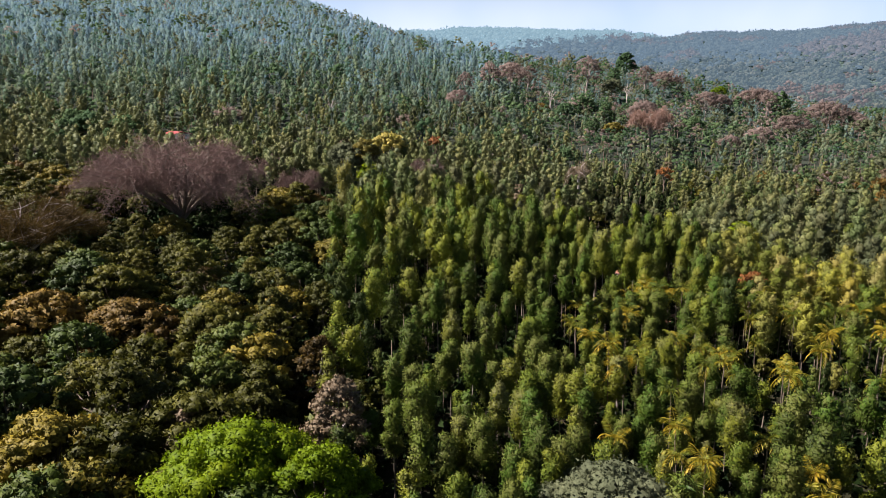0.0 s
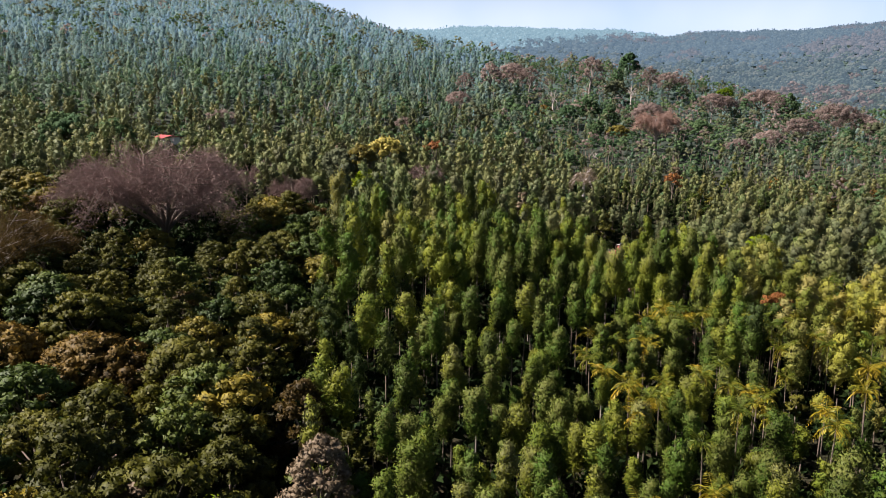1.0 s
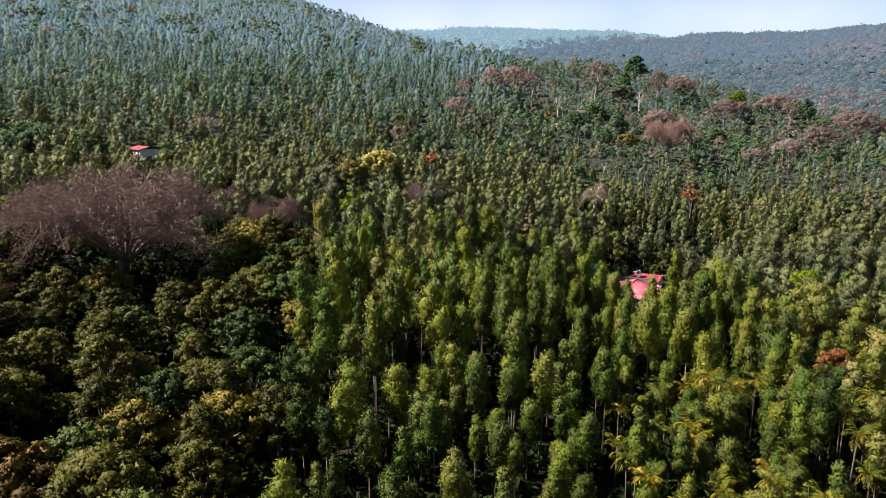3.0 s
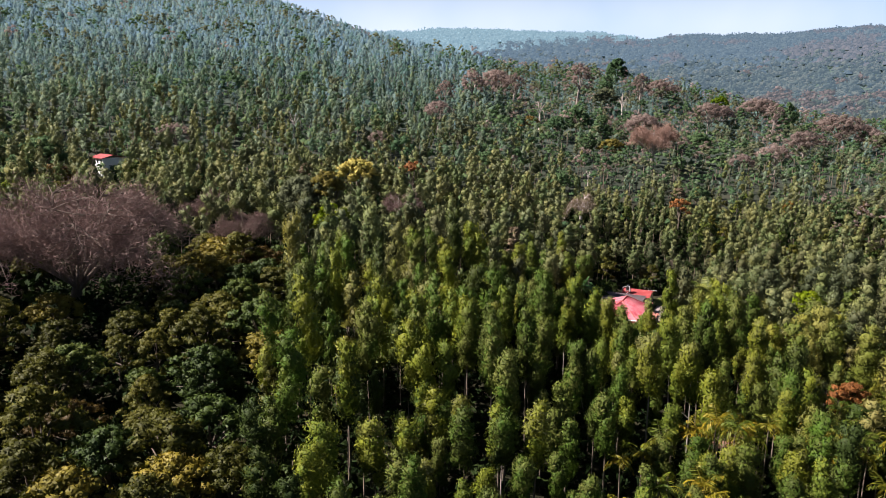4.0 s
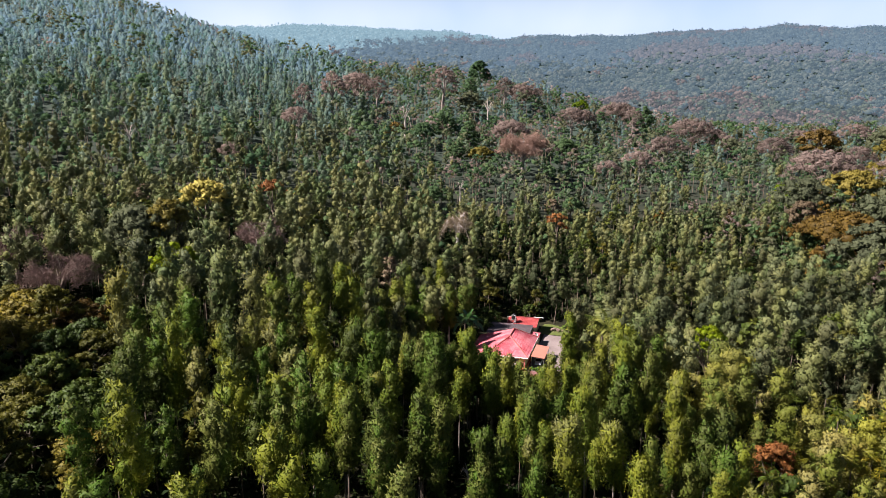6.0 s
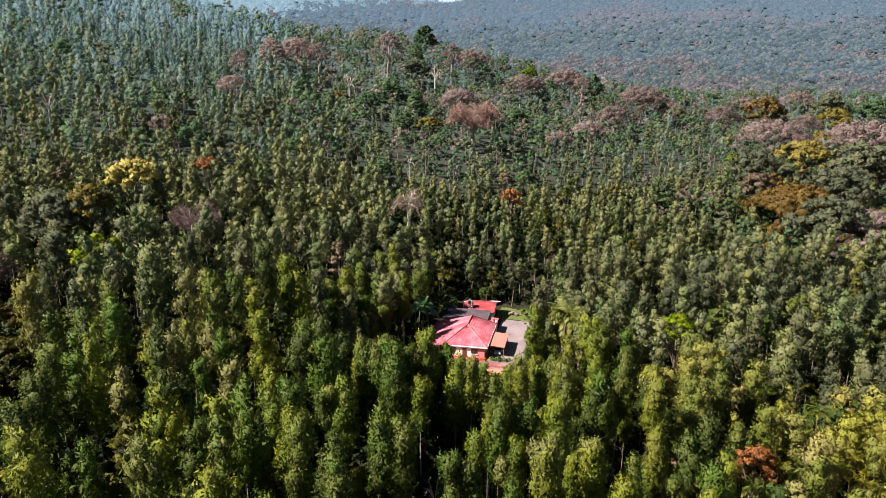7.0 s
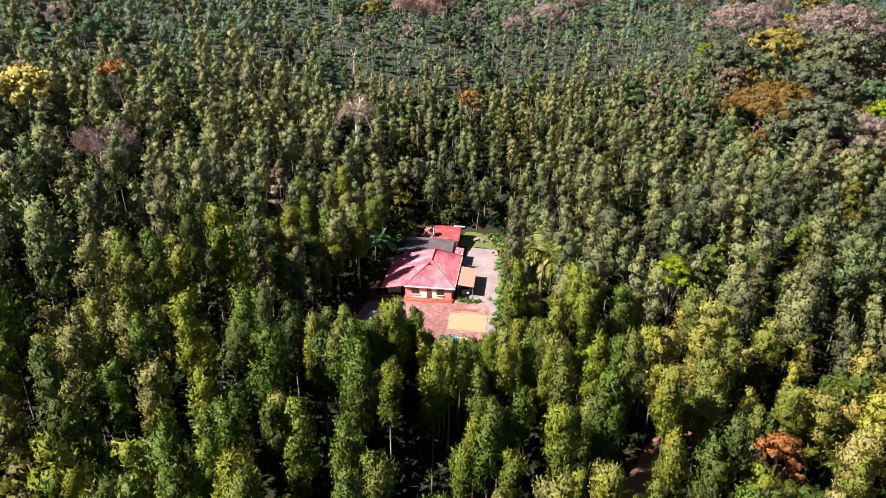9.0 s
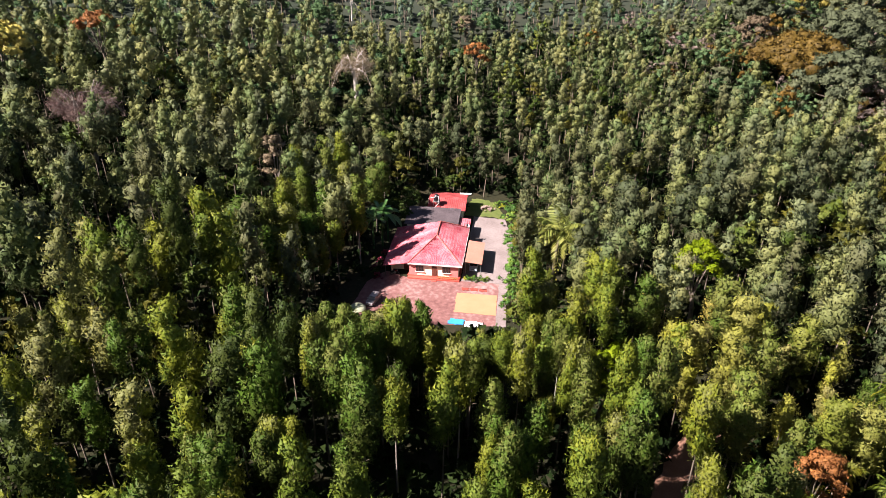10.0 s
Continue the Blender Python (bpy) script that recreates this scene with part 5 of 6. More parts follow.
def slab(corners, thick):
    """A sheet with thickness under the given corners."""
    bm = bmesh.new()
    top = [bm.verts.new(c) for c in corners]
    low = [bm.verts.new((c[0], c[1], c[2] - thick)) for c in corners]
    bm.faces.new(top)
    bm.faces.new(low[::-1])
    for i in range(len(top)):
        j = (i + 1) % len(top)
        bm.faces.new((top[j], top[i], low[i], low[j]))
    bmesh.ops.recalc_face_normals(bm, faces=bm.faces)
    return bm


def tiled(corners, thick, across, step=0.42, rise=0.07):
    """A roof slope with rolled tile columns running down it: corners given eave a, eave b, top b, top a."""
    a, b, c, d = [Vector(k) for k in corners]
    bm = slab([a, b, c, d] if (c - d).length > 1e-3 else [a, b, c], thick)
    n = max(2, int((b - a).length / step))
    up = (b - a).cross(d - a).normalized()
    up = up if up.z > 0 else -up
    rows = max(2, int(((c + d) / 2 - (a + b) / 2).length / 0.6))
    for i in range(n):
        f0, f1 = (i + 0.14) / n, (i + 0.62) / n
        fm = (f0 + f1) / 2
        for r in range(rows):
            q0, q1 = r / rows, (r + 1.0) / rows
            pts = []
            for q, lift in ((q0, 1.0), (q1, 0.35)):
                lo, hi = a.lerp(d, q), b.lerp(c, q)
                pts.append((lo.lerp(hi, f0), lo.lerp(hi, fm) + up * rise * lift, lo.lerp(hi, f1)))
            if (pts[0][0] - pts[0][2]).length < 0.03:
                continue
            v = [[bm.verts.new(k + up * 0.004) for k in row] for row in pts]
            bm.faces.new((v[0][0], v[0][1], v[1][1], v[1][0]))
            bm.faces.new((v[0][1], v[0][2], v[1][2], v[1][1]))
            bm.faces.new((v[0][0], v[0][2], v[0][1]))
    return bm


def window_at(parent, u0, u1, v, z0, z1, bars=4):
    fr = part("window", box(u0, u1, v - 0.06, v - 0.01, z0, z1), DOORWOOD, parent, "dark wooden window")
    part("pane", box(u0 + 0.07, u1 - 0.07, v - 0.075, v - 0.062, z0 + 0.07, z1 - 0.07), GLASS, fr)
    for k in range(1, bars):
        u = u0 + (u1 - u0) * k / bars
        part("bar", box(u - 0.025, u + 0.025, v - 0.11, v - 0.076, z0, z1), DOORWOOD, fr)
    part("sill", box(u0 - 0.1, u1 + 0.1, v - 0.18, v, z0 - 0.08, z0 - 0.002), WHITE, fr)


def build_house():
    h = thing("house", HOUSE, HOUSE_TURN, label="single-storey house with weathered red tiled hip roof", category="house")
    # walls
    part("plinth", box(-0.1, 10.0, 0.1, 15.2, -0.4, 0.42, 0.03), REDOX, h, "red oxide plinth")
    part("verandah_floor", box(0.0, 9.9, -0.75, 0.098, -0.3, 0.30, 0.03), REDOX, h, "red oxide ledge along the front")
    part("step", box(4.6, 5.6, -1.15, -0.752, -0.2, 0.16, 0.02), REDOX, h)
    part("wall", box(0.2, 9.6, 0.3, 0.55, 0.42, 3.0), CREAM, h, "cream front wall")
    part("wall", box(9.35, 9.6, 0.552, 15.0, 0.42, 3.0), CREAM, h)
    part("wall", box(0.2, 9.348, 14.75, 15.0, 0.42, 3.0), CREAM, h)
    part("wall", box(-3.6, -3.35, 1.6, 14.0, -0.2, 2.6), CREAM, h)
    part("wall", box(-3.348, 0.198, 2.6, 2.85, -0.2, 2.75), CREAM, h)
    part("wall_panel", box(0.2, 1.75, 0.26, 0.298, 0.42, 2.9), PINK, h, "pink painted panel")
    part("wall_panel", box(7.9, 9.6, 0.26, 0.298, 0.42, 2.9), PINK, h, "pink painted panel")
    part("wall_panel", box(1.752, 3.2, 0.26, 0.298, 0.42, 1.15), CREAM, h)
    window_at(h, 1.45, 2.95, 0.25, 1.25, 2.45, 5)
    window_at(h, 6.55, 8.05, 0.25, 1.25, 2.45, 5)
    dr = part("door", box(4.55, 5.5, 0.20, 0.298, 0.43, 2.5), DOORWOOD, h, "dark red wooden door")
    part("door_panel", box(4.67, 5.0, 0.17, 0.198, 0.6, 2.35), DOORWOOD, dr)
    part("door_panel", box(5.06, 5.38, 0.17, 0.198, 0.6, 2.35), DOORWOOD, dr)
    dr2 = part("door", box(-1.2, -0.3, 2.5, 2.598, -0.1, 2.0), DOORWOOD, h, "dark wooden side door")
    part("door_panel", box(-1.08, -0.42, 2.47, 2.498, 0.1, 1.85), DOORWOOD, dr2)
    part("post", rod((-4.3, -0.2, -0.2), (-4.3, -0.2, 2.5), 0.06), BARK, h)
    # roof: hip end to the front, ridge running back, the long slope carried down over the wing
    A, R = (4.7, 6.4, 6.0), (4.7, 12.2, 6.0)
    fl, fr, br = (0.0, 0.0, 3.05), (10.3, 0.0, 3.05), (10.3, 15.8, 3.05)
    part("roof_slope", tiled([fl, fr, A, A], 0.12, 1), TILE, h, "front hip of faded red tiles")
    part("roof_slope", tiled([fr, br, R, A], 0.12, 1), TILE, h, "slope of faded red tiles")
    wl, wb = (-4.7, -0.6, 2.55), (-4.7, 15.0, 2.55)
    part("roof_slope", tiled([wb, wl, A, R], 0.12, 1), TILE, h, "long slope of red tiles over the wing")
    part("roof_slope", slab([wl, fl, A], 0.10), TILE, h)
    part("roof_slope", tiled([br, wb, R, R], 0.12, 1), TILE, h, "back hip of red tiles")
    for p, q in ((fr, A), (fl, A), (A, R), (br, R)):
        part("ridge_cap", rod((p[0], p[1], p[2] + 0.05), (q[0], q[1], q[2] + 0.05), 0.13), CAP, h)
    part("fascia", box(0.0, 10.3, -0.06, -0.005, 2.72, 3.06), WHITE, h, "white eaves board")
    part("fascia", box(10.305, 10.36, -0.06, 15.8, 2.76, 3.06), WHITE, h)
    part("gutter", rod((0.0, -0.14, 2.95), (10.3, -0.14, 2.95), 0.08), WHITE, h)
    # back range under grey sheets
    part("wall", box(-2.8, 7.3, 16.0, 23.2, -0.2, 2.98), CREAM, h, "cream wall of the back range")
    sh = part("sheet_roof", slab([(-3.5, 15.9, 3.05), (7.8, 15.9, 3.05), (7.8, 23.7, 3.5), (-3.5, 23.7, 3.5)], 0.05), SHEET, h, "dark grey corrugated sheet roof")
    for k in range(22):
        u = -3.40 + k * 0.5
        part("corrugation", slab([(u, 15.9, 3.08), (u + 0.18, 15.9, 3.08), (u + 0.18, 23.7, 3.53), (u, 23.7, 3.53)], 0.04), SHEET, sh)
    part("wall", box(0.8, 8.0, 24.0, 32.6, -0.2, 2.7), CREAM, h)
    part("roof_slope", tiled([(0.2, 24.0, 2.85), (8.6, 24.0, 2.85), (8.6, 28.5, 3.9), (0.2, 28.5, 3.9)], 0.1, 1), TILE_OLD, h, "old dark red tiles of the back range")
    part("roof_slope", tiled([(8.6, 33.2, 2.75), (0.2, 33.2, 2.75), (0.2, 28.5, 3.9), (8.6, 28.5, 3.9)], 0.1, 1), TILE_OLD, h)
    part("roof_patch", slab([(6.6, 31.6, 3.3), (9.2, 31.6, 3.3), (9.2, 33.0, 2.98), (6.6, 33.0, 2.98)], 0.03), WHITE, h, "pale sheet patching the tiles")
    part("roof_slope", tiled([(7.85, 16.2, 2.5), (10.2, 16.2, 2.4), (10.2, 21.0, 2.5), (7.85, 21.0, 2.75)], 0.08, 1), TILE, h, "low lean-to of red tiles")
    part("wall", box(7.9, 10.0, 16.4, 20.8, -0.2, 2.35), CREAM, h)
    # carport
    part("awning", slab([(10.6, 2.4, 2.75), (13.9, 2.2, 2.5), (13.9, 10.9, 2.5), (10.6, 11.1, 2.75)], 0.05), AWNING, h, "flat tan carport roof")
    for u, v in ((13.7, 2.6), (13.7, 6.6), (13.7, 10.6), (10.75, 2.7)):
        part("carport_post", rod((u, v, -0.2), (u, v, 2.5), 0.06), STEEL, h)
    for v in (2.6, 5.4, 8.2, 10.6):
        part("rafter", box(10.62, 13.8, v - 0.04, v + 0.04, 2.38, 2.44), STEEL, h)


build_house()


def build_tank():
    t = thing("water_tank", at_house(2.1, 25.6, 2.9), HOUSE_TURN, label="black plastic water tank on a steel stand", category="water tank")
    bm = rod((0, 0, 1.3), (0, 0, 2.4), 0.62, 20)
    part("body", bm, BLACKP, t)
    part("shoulder", rod((0, 0, 2.402), (0, 0, 2.72), 0.62, 20, 0.3), BLACKP, t)
    part("lid", rod((0, 0, 2.722), (0, 0, 2.85), 0.26, 14), BLACKP, t)
    for z in (1.5, 1.85, 2.2):
        part("rib", rod((0, 0, z), (0, 0, z + 0.06), 0.645, 20), BLACKP, t)
    part("platform", box(-0.75, 0.75, -0.75, 0.75, 1.2, 1.298), STEEL, t)
    for a in (-0.65, 0.65):
        for b in (-0.65, 0.65):
            part("leg", rod((a, b, 0.1), (a, b, 1.198), 0.05), STEEL, t)
    part("pipe", rod((0.5, -0.5, 2.5), (0.5, -0.72, 0.9), 0.05), PVC, t, "white plastic pipe")
    part("pipe", rod((0.5, -0.72, 0.9), (-0.4, -2.4, 0.45), 0.05), PVC, t)
    part("pipe", rod((0.5, -0.5, 2.5), (-1.7, -0.5, 2.0), 0.05), PVC, t)
    part("pipe", rod((-1.7, -0.5, 2.0), (-1.7, -0.5, 0.6), 0.05), PVC, t)


build_tank()


def build_dish():
    d = thing("satellite_dish", at_house(9.9, 15.2, 3.9), HOUSE_TURN, label="white satellite dish on the eaves", category="satellite dish")
    bm = bmesh.new()
    bmesh.ops.create_uvsphere(bm, u_segments=16, v_segments=8, radius=0.6)
    bmesh.ops.delete(bm, geom=[v for v in bm.verts if v.co.z > -0.28], context="VERTS")
    bmesh.ops.translate(bm, vec=(0, 0, 0.55), verts=bm.verts)
    bmesh.ops.rotate(bm, matrix=Euler((radians(48), 0, radians(60))).to_matrix(), verts=bm.verts)
    part("reflector", bm, WHITE, d)
    part("mast", rod((0, 0, -1.0), (0, 0, 0.0), 0.04), STEEL, d)
    part("feed_arm", rod((0, 0, 0), (-0.4, -0.1, 0.5), 0.02), STEEL, d)


build_dish()


def ground_sheet(name, corners, z, mat, label, category, wave=0.25, cells=14, kind="structure", thick=0.05, seed=1):
    """A flat patch with an uneven edge, corners in the house's own directions."""
    g = np.random.default_rng(seed)
    ring = []
    n = len(corners)
    for i in range(n):
        a, b = Vector((*corners[i], 0)), Vector((*corners[(i + 1) % n], 0))
        for k in range(cells):
            p = a.lerp(b, k / cells)
            ring.append((p.x + g.normal(0, wave) * (k > 0), p.y + g.normal(0, wave) * (k > 0), 0))
    bm = slab(ring, thick)
    me = bpy.data.meshes.new(name)
    bm.to_mesh(me)
    bm.free()
    me.materials.append(mat)
    ob = new(name, me)
    ob.matrix_world = pose(HOUSE.x, HOUSE.y, z, 0, 0, HOUSE_TURN)
    return tagged(ob, label, category, "", kind)


ground_sheet("pavement", [(-9.3, -16.0), (18.8, -14.0), (19.0, -0.3), (0, -0.3), (-4.6, 1.5), (-7.4, -2.8)], 0.03, PAVING, "red-stained forecourt paving with worn pale patches", "paving", 0.12, 10, seed=2)
ground_sheet("pavement_side", [(10.15, -0.28), (19.05, -0.28), (19.5, 16.0), (17.3, 26.6), (10.3, 27.4)], 0.036, CONCRETE, "pale concrete side yard with dark stains", "paving", 0.10, 10, seed=3)
ground_sheet("pavement_strip", [(17.5, -14.2), (19.3, -14.2), (19.06, -0.4), (17.4, -0.4)], 0.06, CONCRETE, "strip of pale concrete along the yard edge", "paving", 0.06, 10, seed=5)
ground_sheet("lawn", [(8.6, 27.6), (17.4, 26.9), (18.0, 35.5), (8.9, 36.5)], 0.03, GRASS, "patch of rough green grass behind the yard", "grass", 0.3, 10, seed=4)
ground_sheet("drying_mat", [(10.0, -10.8), (17.4, -11.0), (17.3, -4.5), (9.9, -4.5)], 0.085, GRAIN, "rectangle of tan coffee beans drying in the sun", "drying crop", 0.05, 16, "", 0.045, 6)
for k in range(3):
    ground_sheet("drying_pile", [(10.7 + k * 1.6, -3.5), (12.1 + k * 1.6, -3.5), (12.1 + k * 1.6, -2.6), (10.7 + k * 1.6, -2.6)], 0.10, BERRY, "low bed of dark red berries drying on the paving", "drying crop", 0.12, 6, "", 0.06, 7 + k)["group"] = "berry beds"
ground_sheet("tarpaulin", [(9.3, -14.4), (12.0, -14.6), (12.2, -13.1), (9.6, -12.8)], 0.16, BLUE, "crumpled blue plastic tarpaulin on the ground", "tarpaulin", 0.10, 8, "", 0.09, 11)
ground_sheet("tarpaulin", [(12.2, -15.0), (15.3, -15.0), (15.2, -13.6), (12.3, -13.3)], 0.15, WHITE, "crumpled white plastic tarpaulin on the ground", "tarpaulin", 0.12, 8, "", 0.08, 12)


def build_track():
    V, T = [], []
    pts = []
    for i in range(3):
        for k in np.linspace(0, 1, 8, endpoint=False):
            pts.append(TRACK[i] * (1 - k) + TRACK[i + 1] * k)
    pts = np.array(pts)
    d = np.gradient(pts, axis=0)
    nrm = np.stack([d[:, 1], -d[:, 0]], 1) / np.linalg.norm(d, axis=1)[:, None]
    g = np.random.default_rng(5)
    for j, off in enumerate(np.linspace(-2.05, 2.05, 5)):
        p = pts + nrm * (off + (g.normal(0, 0.15, len(pts)) if abs(off) > 2 else 0))[..., None] if abs(off) > 2 else pts + nrm * off
        V.append(np.column_stack([p, ground_z(p[:, 0], p[:, 1]) + 0.28 - 0.12 * (abs(off) > 2)]))
    n = len(pts)
    V = np.concatenate(V)
    for j in range(4):
        for i in range(n - 1):
            T.append((j * n + i, j * n + i + 1, (j + 1) * n + i + 1, (j + 1) * n + i))
    tagged(new("road", mesh_of("road", V, np.array(T), DIRT, None, True)), "red dirt track between the plantation trees", "track", "", "structure")


build_track()


# ---------------------------------------------------------------- cars
def car_body(L, W, H):
    """Lofted hatchback body: lower hull."""
    bm = bmesh.new()
    stations = [(-L / 2, 0.42, 0.66, 0.80), (-L / 2 + 0.12, 0.28, 0.84, 0.96), (-L * 0.28, 0.22, 0.92, 1.0), (0, 0.22, 0.94, 1.0), (L * 0.24, 0.22, 0.92, 1.0), (L / 2 - 0.25, 0.26, 0.80, 0.95), (L / 2, 0.40, 0.64, 0.82)]
    rings = []
    for x, lo, hi, w in stations:
        hw = W / 2 * w
        rings.append([bm.verts.new(p) for p in ((x, -hw * 0.93, lo), (x, -hw, (lo + hi) / 2), (x, -hw * 0.94, hi), (x, 0, hi + 0.03), (x, hw * 0.94, hi), (x, hw, (lo + hi) / 2), (x, hw * 0.93, lo))])
    for a, b in zip(rings[:-1], rings[1:]):
        for i in range(7):
            bm.faces.new((a[i], a[(i + 1) % 7], b[(i + 1) % 7], b[i]))
    bm.faces.new(rings[0][::-1])
    bm.faces.new(rings[-1])
    bmesh.ops.recalc_face_normals(bm, faces=bm.faces)
    return bm


def frustum(x0, x1, X0, X1, w0, w1, z0, z1):
    bm = bmesh.new()
    lo = [bm.verts.new(p) for p in ((x0, -w0, z0), (x1, -w0, z0), (x1, w0, z0), (x0, w0, z0))]
    hi = [bm.verts.new(p) for p in ((X0, -w1, z1), (X1, -w1, z1), (X1, w1, z1), (X0, w1, z1))]
    bm.faces.new(hi)
    bm.faces.new(lo[::-1])
    for i in range(4):
        j = (i + 1) % 4
        bm.faces.new((lo[i], lo[j], hi[j], hi[i]))
    return bm


def build_car(at, turn, paint, label):
    c = thing("car", at, turn, label=label, category="car")
    L, W = 3.7, 1.6
    part("body", car_body(L, W, 1.45), paint, c)
    part("cabin_glass", frustum(-L * 0.46, L * 0.26, -L * 0.36, L * 0.10, 0.74, 0.60, 0.93, 1.36), GLASS, c, "dark car windows")
    part("roof", frustum(-L * 0.375, L * 0.115, -L * 0.34, L * 0.07, 0.62, 0.52, 1.362, 1.44), paint, c)
    for s in (-1, 1):
        part("pillar", rod((-L * 0.12, s * 0.75, 0.94), (-L * 0.12, s * 0.62, 1.37), 0.04), paint, c)
        part("headlight", box(L / 2 - 0.14, L / 2 - 0.02, s * 0.5 - 0.15, s * 0.5 + 0.15, 0.58, 0.72, 0.02), LAMP, c)
        part("mirror", box(L * 0.17, L * 0.22, s * 0.86 - 0.08, s * 0.86 + 0.08, 0.95, 1.07, 0.02), paint, c)
        for x in (-L * 0.32, L * 0.32):
            wh = part("wheel", rod((x, s * 0.62, 0.29), (x, s * 0.80, 0.29), 0.29, 16), BLACKP, c, "black tyre")
            part("rim", rod((x, s * 0.79, 0.29), (x, s * 0.815, 0.29), 0.17, 12), STEEL, wh)
    part("bumper", box(L / 2 - 0.05, L / 2 + 0.05, -0.7, 0.7, 0.32, 0.5, 0.03), paint, c)
    part("bumper", box(-L / 2 - 0.05, -L / 2 + 0.05, -0.7, 0.7, 0.36, 0.54, 0.03), paint, c)
    part("number_plate", box(L / 2 + 0.052, L / 2 + 0.06, -0.25, 0.25, 0.36, 0.47), WHITE, c)
    part("grille", box(L / 2 - 0.02, L / 2 + 0.02, -0.32, 0.32, 0.58, 0.68), BLACKP, c)


cf, cb = at_house(-5.2, -11.2, 0.05), at_house(-4.3, -7.6, 0.05)
build_car((cf + cb) / 2, math.degrees(math.atan2(cf.y - cb.y, cf.x - cb.x)), SILVER, "small silver hatchback parked on the forecourt")
cc = at_house(12.2, 5.0, 0.04)
build_car(cc, HOUSE_TURN - 90, PALECAR, "pale hatchback parked under the carport")


# ---------------------------------------------------------------- yard things and garden plants
def build_canopy():
    t = thing("garden_canopy", at_house(-6.4, -14.6, 0.0), HOUSE_TURN, label="pale green canvas parasol on a pole", category="parasol")
    bm = bmesh.new()
    bmesh.ops.create_uvsphere(bm, u_segments=16, v_segments=10, radius=1.55)
    bmesh.ops.delete(bm, geom=[v for v in bm.verts if v.co.z < 0.1], context="VERTS")
    bmesh.ops.scale(bm, vec=(1, 1, 0.55), verts=bm.verts)
    bmesh.ops.translate(bm, vec=(0, 0, 1.75), verts=bm.verts)
    cloth = part("canopy", bm, TENT, t)
    part("finial", rod((0, 0, 2.55), (0, 0, 2.8), 0.04), STEEL, cloth)
    part("pole", rod((0, 0, -0.1), (0, 0, 2.5), 0.035), STEEL, t)
    part("base", rod((0, 0, -0.02), (0, 0, 0.12), 0.4, 14), CONCRETE, t)


build_canopy()


def mound(name, at, r, h, mat, label, category, seed):
    g = np.random.default_rng(seed)
    s = Soup()
    rings = 6
    V, T = [], []
    for i in range(rings):
        q = i / (rings - 1)
        for j in range(16):
            a = j * math.pi / 8
            k = r * (1 - q) * (1 + g.normal(0, 0.10))
            V.append((math.cos(a) * k, math.sin(a) * k, h * (1 - (1 - q) ** 2) * (1 + g.normal(0, 0.08)) - 0.15 * (i == 0)))
    for i in range(rings - 1):
        for j in range(16):
            T.append((i * 16 + j, i * 16 + (j + 1) % 16, (i + 1) * 16 + (j + 1) % 16, (i + 1) * 16 + j))
    ob = new(name, mesh_of(name, V, np.array(T), mat, None, False))
    ob.location = at
    return tagged(ob, label, category)


mound("soil_mound", at_house(-8.6, -16.6, 0.05), 1.7, 0.8, DIRT, "low mound of reddish earth beside the forecourt", "earth mound", 3)
rub = thing("rubble_pile", at_house(13.2, 31.2, 0.06), HOUSE_TURN, label="pile of pinkish rubble on the grass", category="rubble")
g = np.random.default_rng(8)
for k in range(46):
    a, rr = g.uniform(0, 6.3), 1.7 * math.sqrt(g.random())
    s = g.uniform(0.14, 0.34)
    bm = bmesh.new()
    bmesh.ops.create_icosphere(bm, subdivisions=1, radius=s)
    for v in bm.verts:
        v.co *= g.uniform(0.7, 1.2)
    bmesh.ops.translate(bm, vec=(math.cos(a) * rr, math.sin(a) * rr * 0.8, 0.55 * (1 - (rr / 1.8) ** 2) + s * 0.2), verts=bm.verts)
    part("stone", bm, RUBBLE, rub)


def shrub(name, at, r, h, mat, label, seed, clumps=14, per=22, leaf=0.26):
    g = np.random.default_rng(seed)
    ob = thing(name, at, g.uniform(0, 360), label=label, category="shrub")
    crown, C = dome_crown(g, h, r, h * 0.7, clumps, per, leaf, leaf * 0.55)
    piece("crown", crown.mesh("crown", mat), ob)
    piece("trunk", wood_of(g, h, r, C, 0.05, 0.25, 0, 4, 6).mesh("trunk", BARK, True), ob, "thin woody stems")
    return ob


for k in range(11):
    u, v = 10.9 + 0.42 * k, 0.35 + 0.25 * math.sin(k * 2.1)
    shrub("garden_shrub", at_house(u, v, 0.02), 0.42 + 0.12 * (k % 3), 0.75 + 0.2 * ((k * 2) % 3), LEAF_GOLD if k == 0 else LEAF_SHRUB, "golden-leaved shrub in the flower bed" if k == 0 else "low green shrub in the flower bed", 60 + k, 8, 18, 0.2)["group"] = "flower bed shrubs"
for k in range(7):
    u, v = -5.6 - 0.6 * (k % 3), -1.5 + 1.5 * k - 0.4 * (k % 2)
    shrub("magenta_shrub", at_house(u, v, 0.0), 0.9, 1.7 + 0.3 * (k % 2), LEAF_PURPLE if k % 2 == 0 else LEAF_GREEN, "dark magenta-leaved shrub beside the wing" if k % 2 == 0 else "dark green shrub beside the wing", 80 + k, 12, 20, 0.3)["group"] = "shrubs by the wing"
